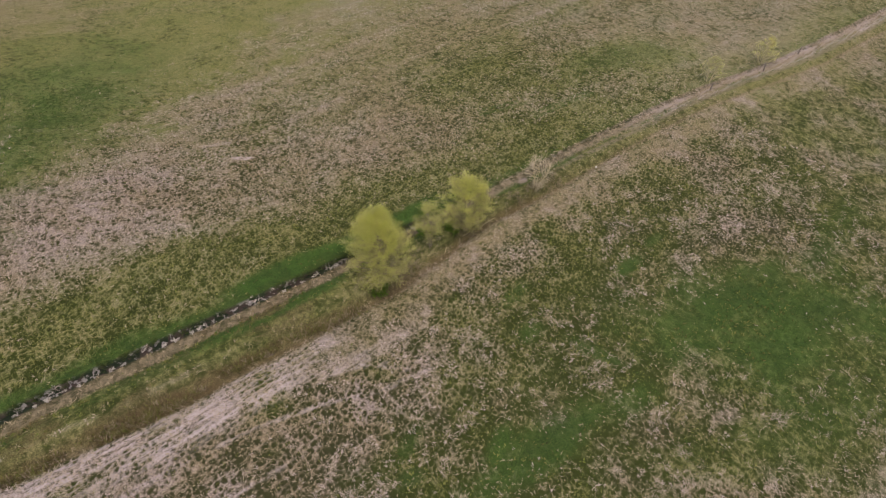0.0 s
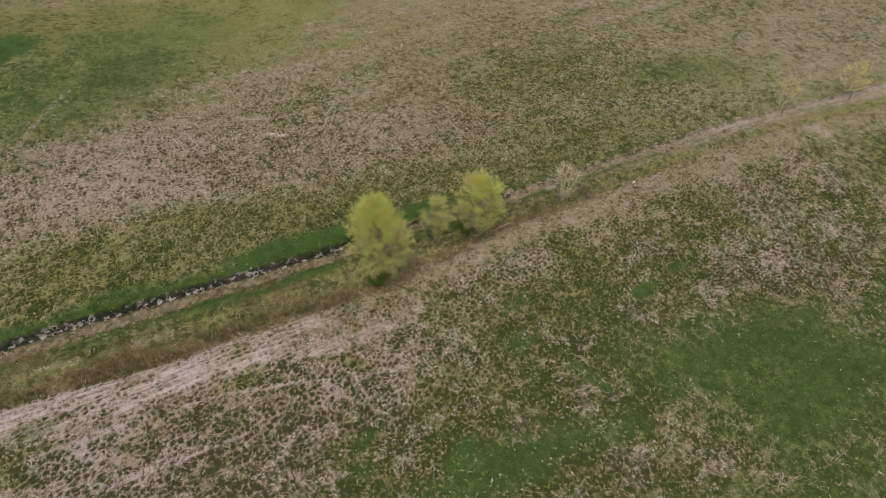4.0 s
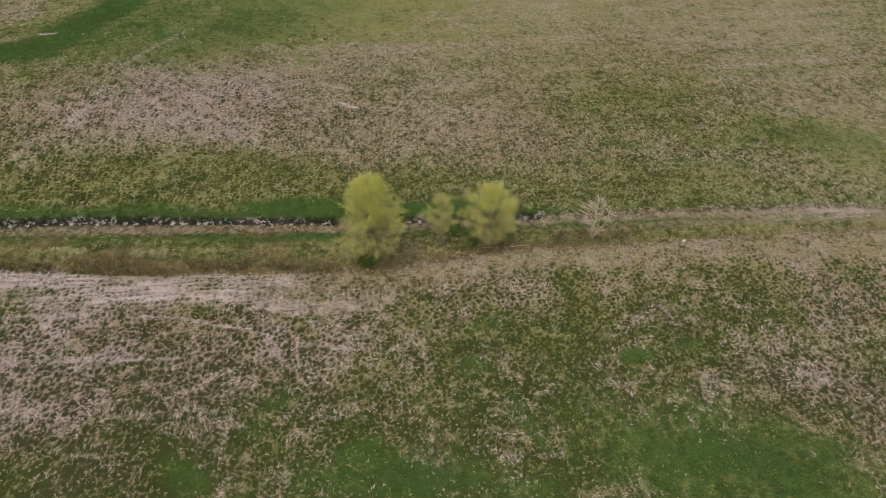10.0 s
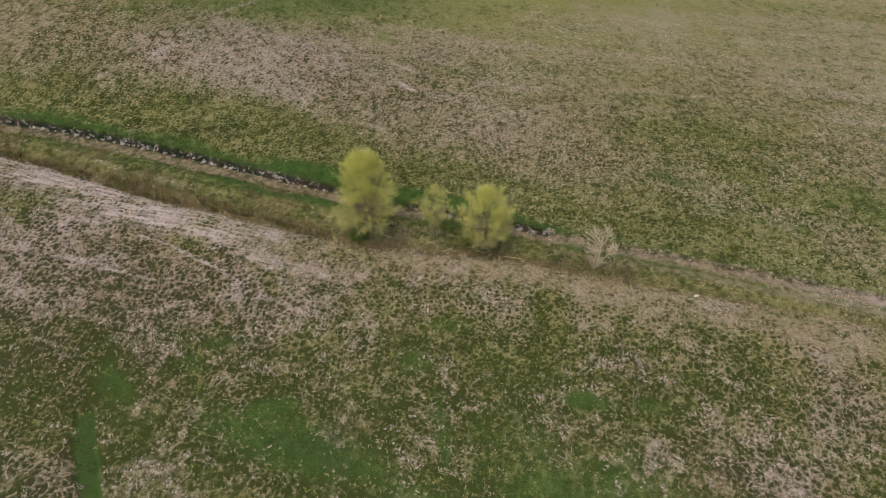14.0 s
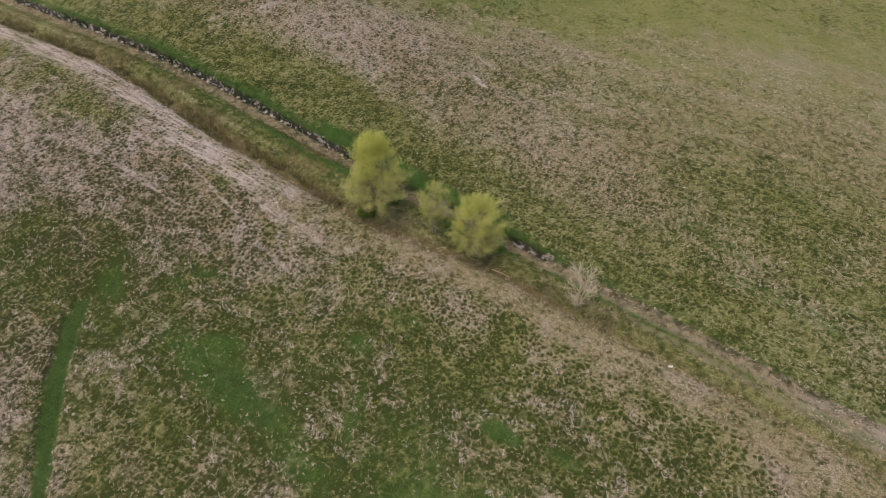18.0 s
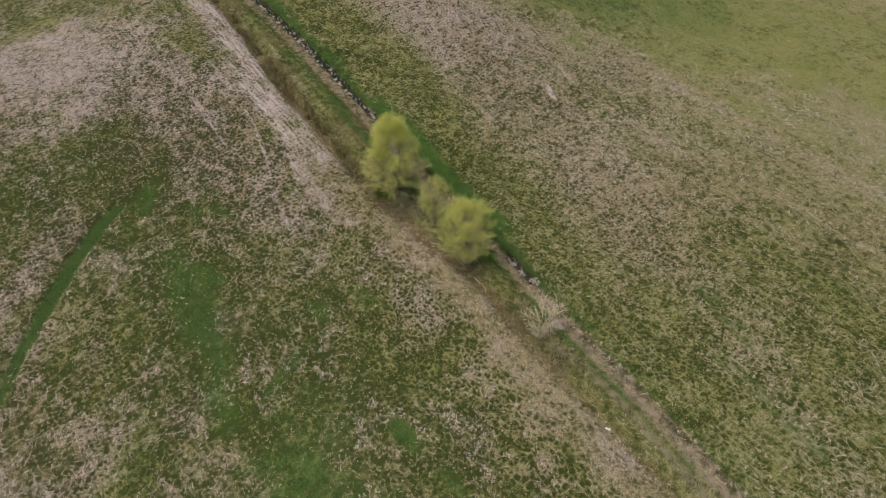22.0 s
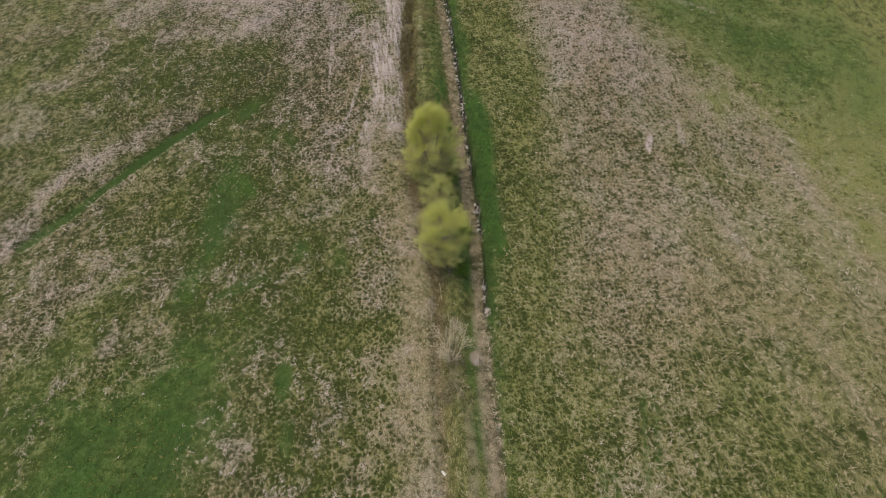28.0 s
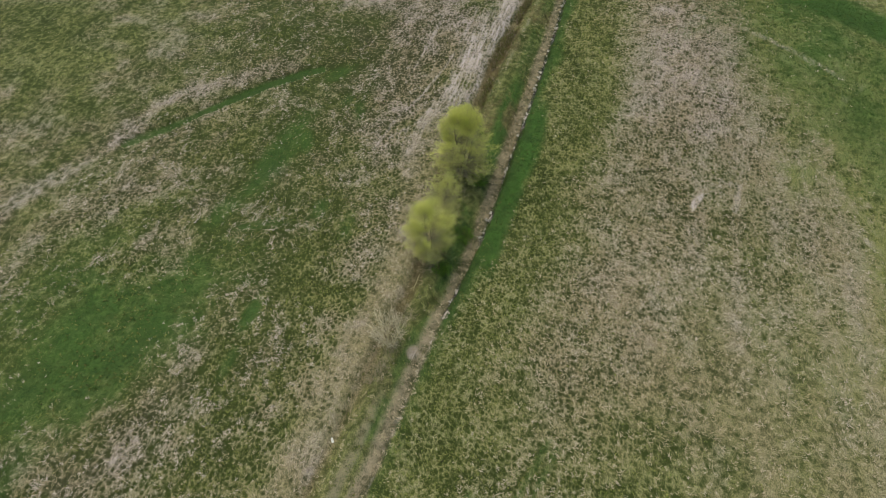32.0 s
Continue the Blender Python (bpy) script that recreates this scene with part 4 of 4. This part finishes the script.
make_tree("yellow_bush", "thin yellow-green bush in early leaf beside a fence post", 41, 58.8, -2.4, 3.6, 3.8, 4, 0.3,
          (0.4, 0.8, 1.0, 0.95, 0.6, 0.1), 60, 8, 3, 0.10, M_LEAF, M_TWIG, "bush")


# ---- fence posts ----
def make_post(x, y, tall, lean):
    root = tagged(new("fence_post"), "old weathered wooden fence post leaning beside the lane", "post", group="fence posts along the lane")
    root.matrix_world = pose(x, y, float(height(np.array([x]), np.array([y]))[0]), lean, lean * 0.6, 20)
    v, f = tube([(0, 0, -0.35), (0, 0, 0.3), (0.01, 0, tall * 0.7), (0.02, 0.01, tall)], [0.085, 0.08, 0.075, 0.06], 8)
    me = mesh_from("shaft", np.array([tuple(p) for p in v]), np.array(f))
    part("shaft", me, M_POST, root)


make_post(48.4, -1.7, 0.9, 4)
make_post(57.6, -3.6, 1.1, -5)
make_post(65.3, -4.3, 1.1, 3)


# ---- weeds, fallen branches and a scrap of litter ----
def make_weeds(seed, x, y, wide, tall):
    rnd = random.Random(seed)
    root = tagged(new("weed_clump"), "bright green leafy weeds growing under the willows", "weeds", group="weeds under the willows")
    root.location = (x, y, float(height(np.array([x]), np.array([y]))[0]))
    stems, tps = [], []
    for _ in range(46):
        a, r = rnd.uniform(0, 6.283), wide / 2 * math.sqrt(rnd.random())
        p = Vector((math.cos(a) * r, math.sin(a) * r, -0.05))
        tp, tr = grow(rnd, p, Vector((rnd.gauss(0, 0.25), rnd.gauss(0, 0.25), 1)), tall * rnd.uniform(0.5, 1.1), 0.008, 4, 0.12, 0.05)
        stems.append(tube(tp, tr, 3))
        tps.append(tp)
    tagged(part("stalk", join_tubes("stalk", stems), M_WEED, root), kind="stuff")
    part("foliage", leaf_mesh(rnd, tps, 16, 0.13), M_WEED, root)


make_weeds(1, -0.7, -0.7, 1.7, 0.7)
make_weeds(2, 8.7, 0.4, 1.3, 0.6)
make_weeds(3, 6.8, 1.9, 1.8, 0.6)
make_weeds(4, 0.3, 1.6, 1.6, 0.5)
make_weeds(5, 11.0, 1.1, 1.4, 0.45)


def make_tufts():
    """Bleached tufts that stand along the edge of the cut bank: three kinds, then copied."""
    rnd, kinds = random.Random(77), []
    places = []
    x = -46.0
    while x < 14.5:
        x += rnd.choice((0.35, 0.5, 0.7, 1.0, 1.6, 2.2)) * rnd.uniform(0.8, 1.2)
        if x < -1.0 or 3.2 < x < 6.6 or 11.6 < x < 14.6:
            places.append((x, float(bank_line(np.array([x]))[0]) - rnd.uniform(0.05, 0.34)))
    for k in range(3):
        root = tagged(new("grass_tuft"), "bleached grey-white grass tuft on the edge of the cut bank", "grass tuft", group="bleached tufts along the bank")
        V, F = [], []
        for _ in range(34):
            a, r0, long = rnd.uniform(0, 6.283), rnd.uniform(0, 0.13), rnd.uniform(0.16, 0.34)
            p = Vector((math.cos(a) * r0, math.sin(a) * r0, 0))
            out = Vector((math.cos(a + rnd.gauss(0, 0.5)), math.sin(a + rnd.gauss(0, 0.5)), 0))
            side = Vector((-out.y, out.x, 0)) * rnd.uniform(0.012, 0.024)
            mid, tip = p + out * long * 0.35 + Vector((0, 0, long * 0.6)), p + out * long * 0.85 + Vector((0, 0, long * 0.5))
            o = len(V)
            V += [p - side, p + side, mid + side, mid - side, tip]
            F += [(o, o + 1, o + 2), (o, o + 2, o + 3), (o + 3, o + 2, o + 4)]
        part("blade_tuft", mesh_from("blade_tuft", np.array([tuple(v) for v in V]), np.array(F)), M_TUFT, root)
        kinds.append(root)
    for n, (x, y) in enumerate(places):
        z = float(height(np.array([x]), np.array([y]))[0]) + 0.02
        k = rnd.uniform(0.55, 1.1)
        kind = kinds[n % 3]
        if n < 3:
            kind.matrix_world = pose(x, y, z, 0, 0, rnd.uniform(0, 360))
        else:
            copy_thing(kind, pose(x, y, z, 0, 0, rnd.uniform(0, 360)) @ Matrix.Diagonal((k, k, k, 1)))


make_tufts()


def make_branch(seed, x, y, turn, long):
    rnd = random.Random(seed)
    root = tagged(new("fallen_branch"), "bleached dead branch lying in the grass", "branch", group="dead branches under the willows")
    root.matrix_world = pose(x, y, float(height(np.array([x]), np.array([y]))[0]) + 0.06, 0, 0, turn)
    tp, tr = grow(rnd, Vector((-long / 2, 0, 0)), Vector((1, 0, 0.06)), long, 0.026, 8, 0.14, 0.0)
    v, f = tube(tp, tr, 6)
    part("stem", mesh_from("stem", np.array([tuple(p) for p in v]), np.array(f)), M_TWIG, root)
    for k in (2, 3, 4, 5, 6):
        sp, sr = grow(rnd, tp[k], Vector((0.8, rnd.choice((-1, 1)) * rnd.uniform(0.5, 1.0), rnd.uniform(0.0, 0.5))), long * rnd.uniform(0.2, 0.4), 0.013, 4, 0.2, 0.0)
        v, f = tube(sp, sr, 5)
        part("side_branch", mesh_from("side_branch", np.array([tuple(p) for p in v]), np.array(f)), M_TWIG, root)


make_branch(1, 5.0, -0.5, -20, 2.2)
make_branch(2, 7.3, -0.6, 25, 1.8)
make_branch(3, 10.3, -0.5, -5, 2.4)
make_branch(4, 12.4, -0.4, 12, 1.8)
make_branch(5, 1.6, -0.6, -35, 1.5)


def make_scrap(x, y):
    bm = bmesh.new()
    bmesh.ops.create_grid(bm, x_segments=6, y_segments=3, size=0.5)
    for v in bm.verts:
        v.co = Vector((v.co.x * 0.36, v.co.y * 0.16, 0.05 + 0.05 * math.sin(7 * v.co.x) * math.cos(5 * v.co.y)))
    bmesh.ops.solidify(bm, geom=bm.faces[:], thickness=0.012)
    me = bpy.data.meshes.new("paper_scrap")
    bm.to_mesh(me)
    bm.free()
    me.materials.append(M_PALE)
    ob = tagged(new("paper_scrap", me), "small crumpled white scrap lying on dry grass", "litter")
    ob.matrix_world = pose(x, y, float(height(np.array([x]), np.array([y]))[0]) + 0.03, 0, 0, 40)


make_scrap(26.5, -2.05)
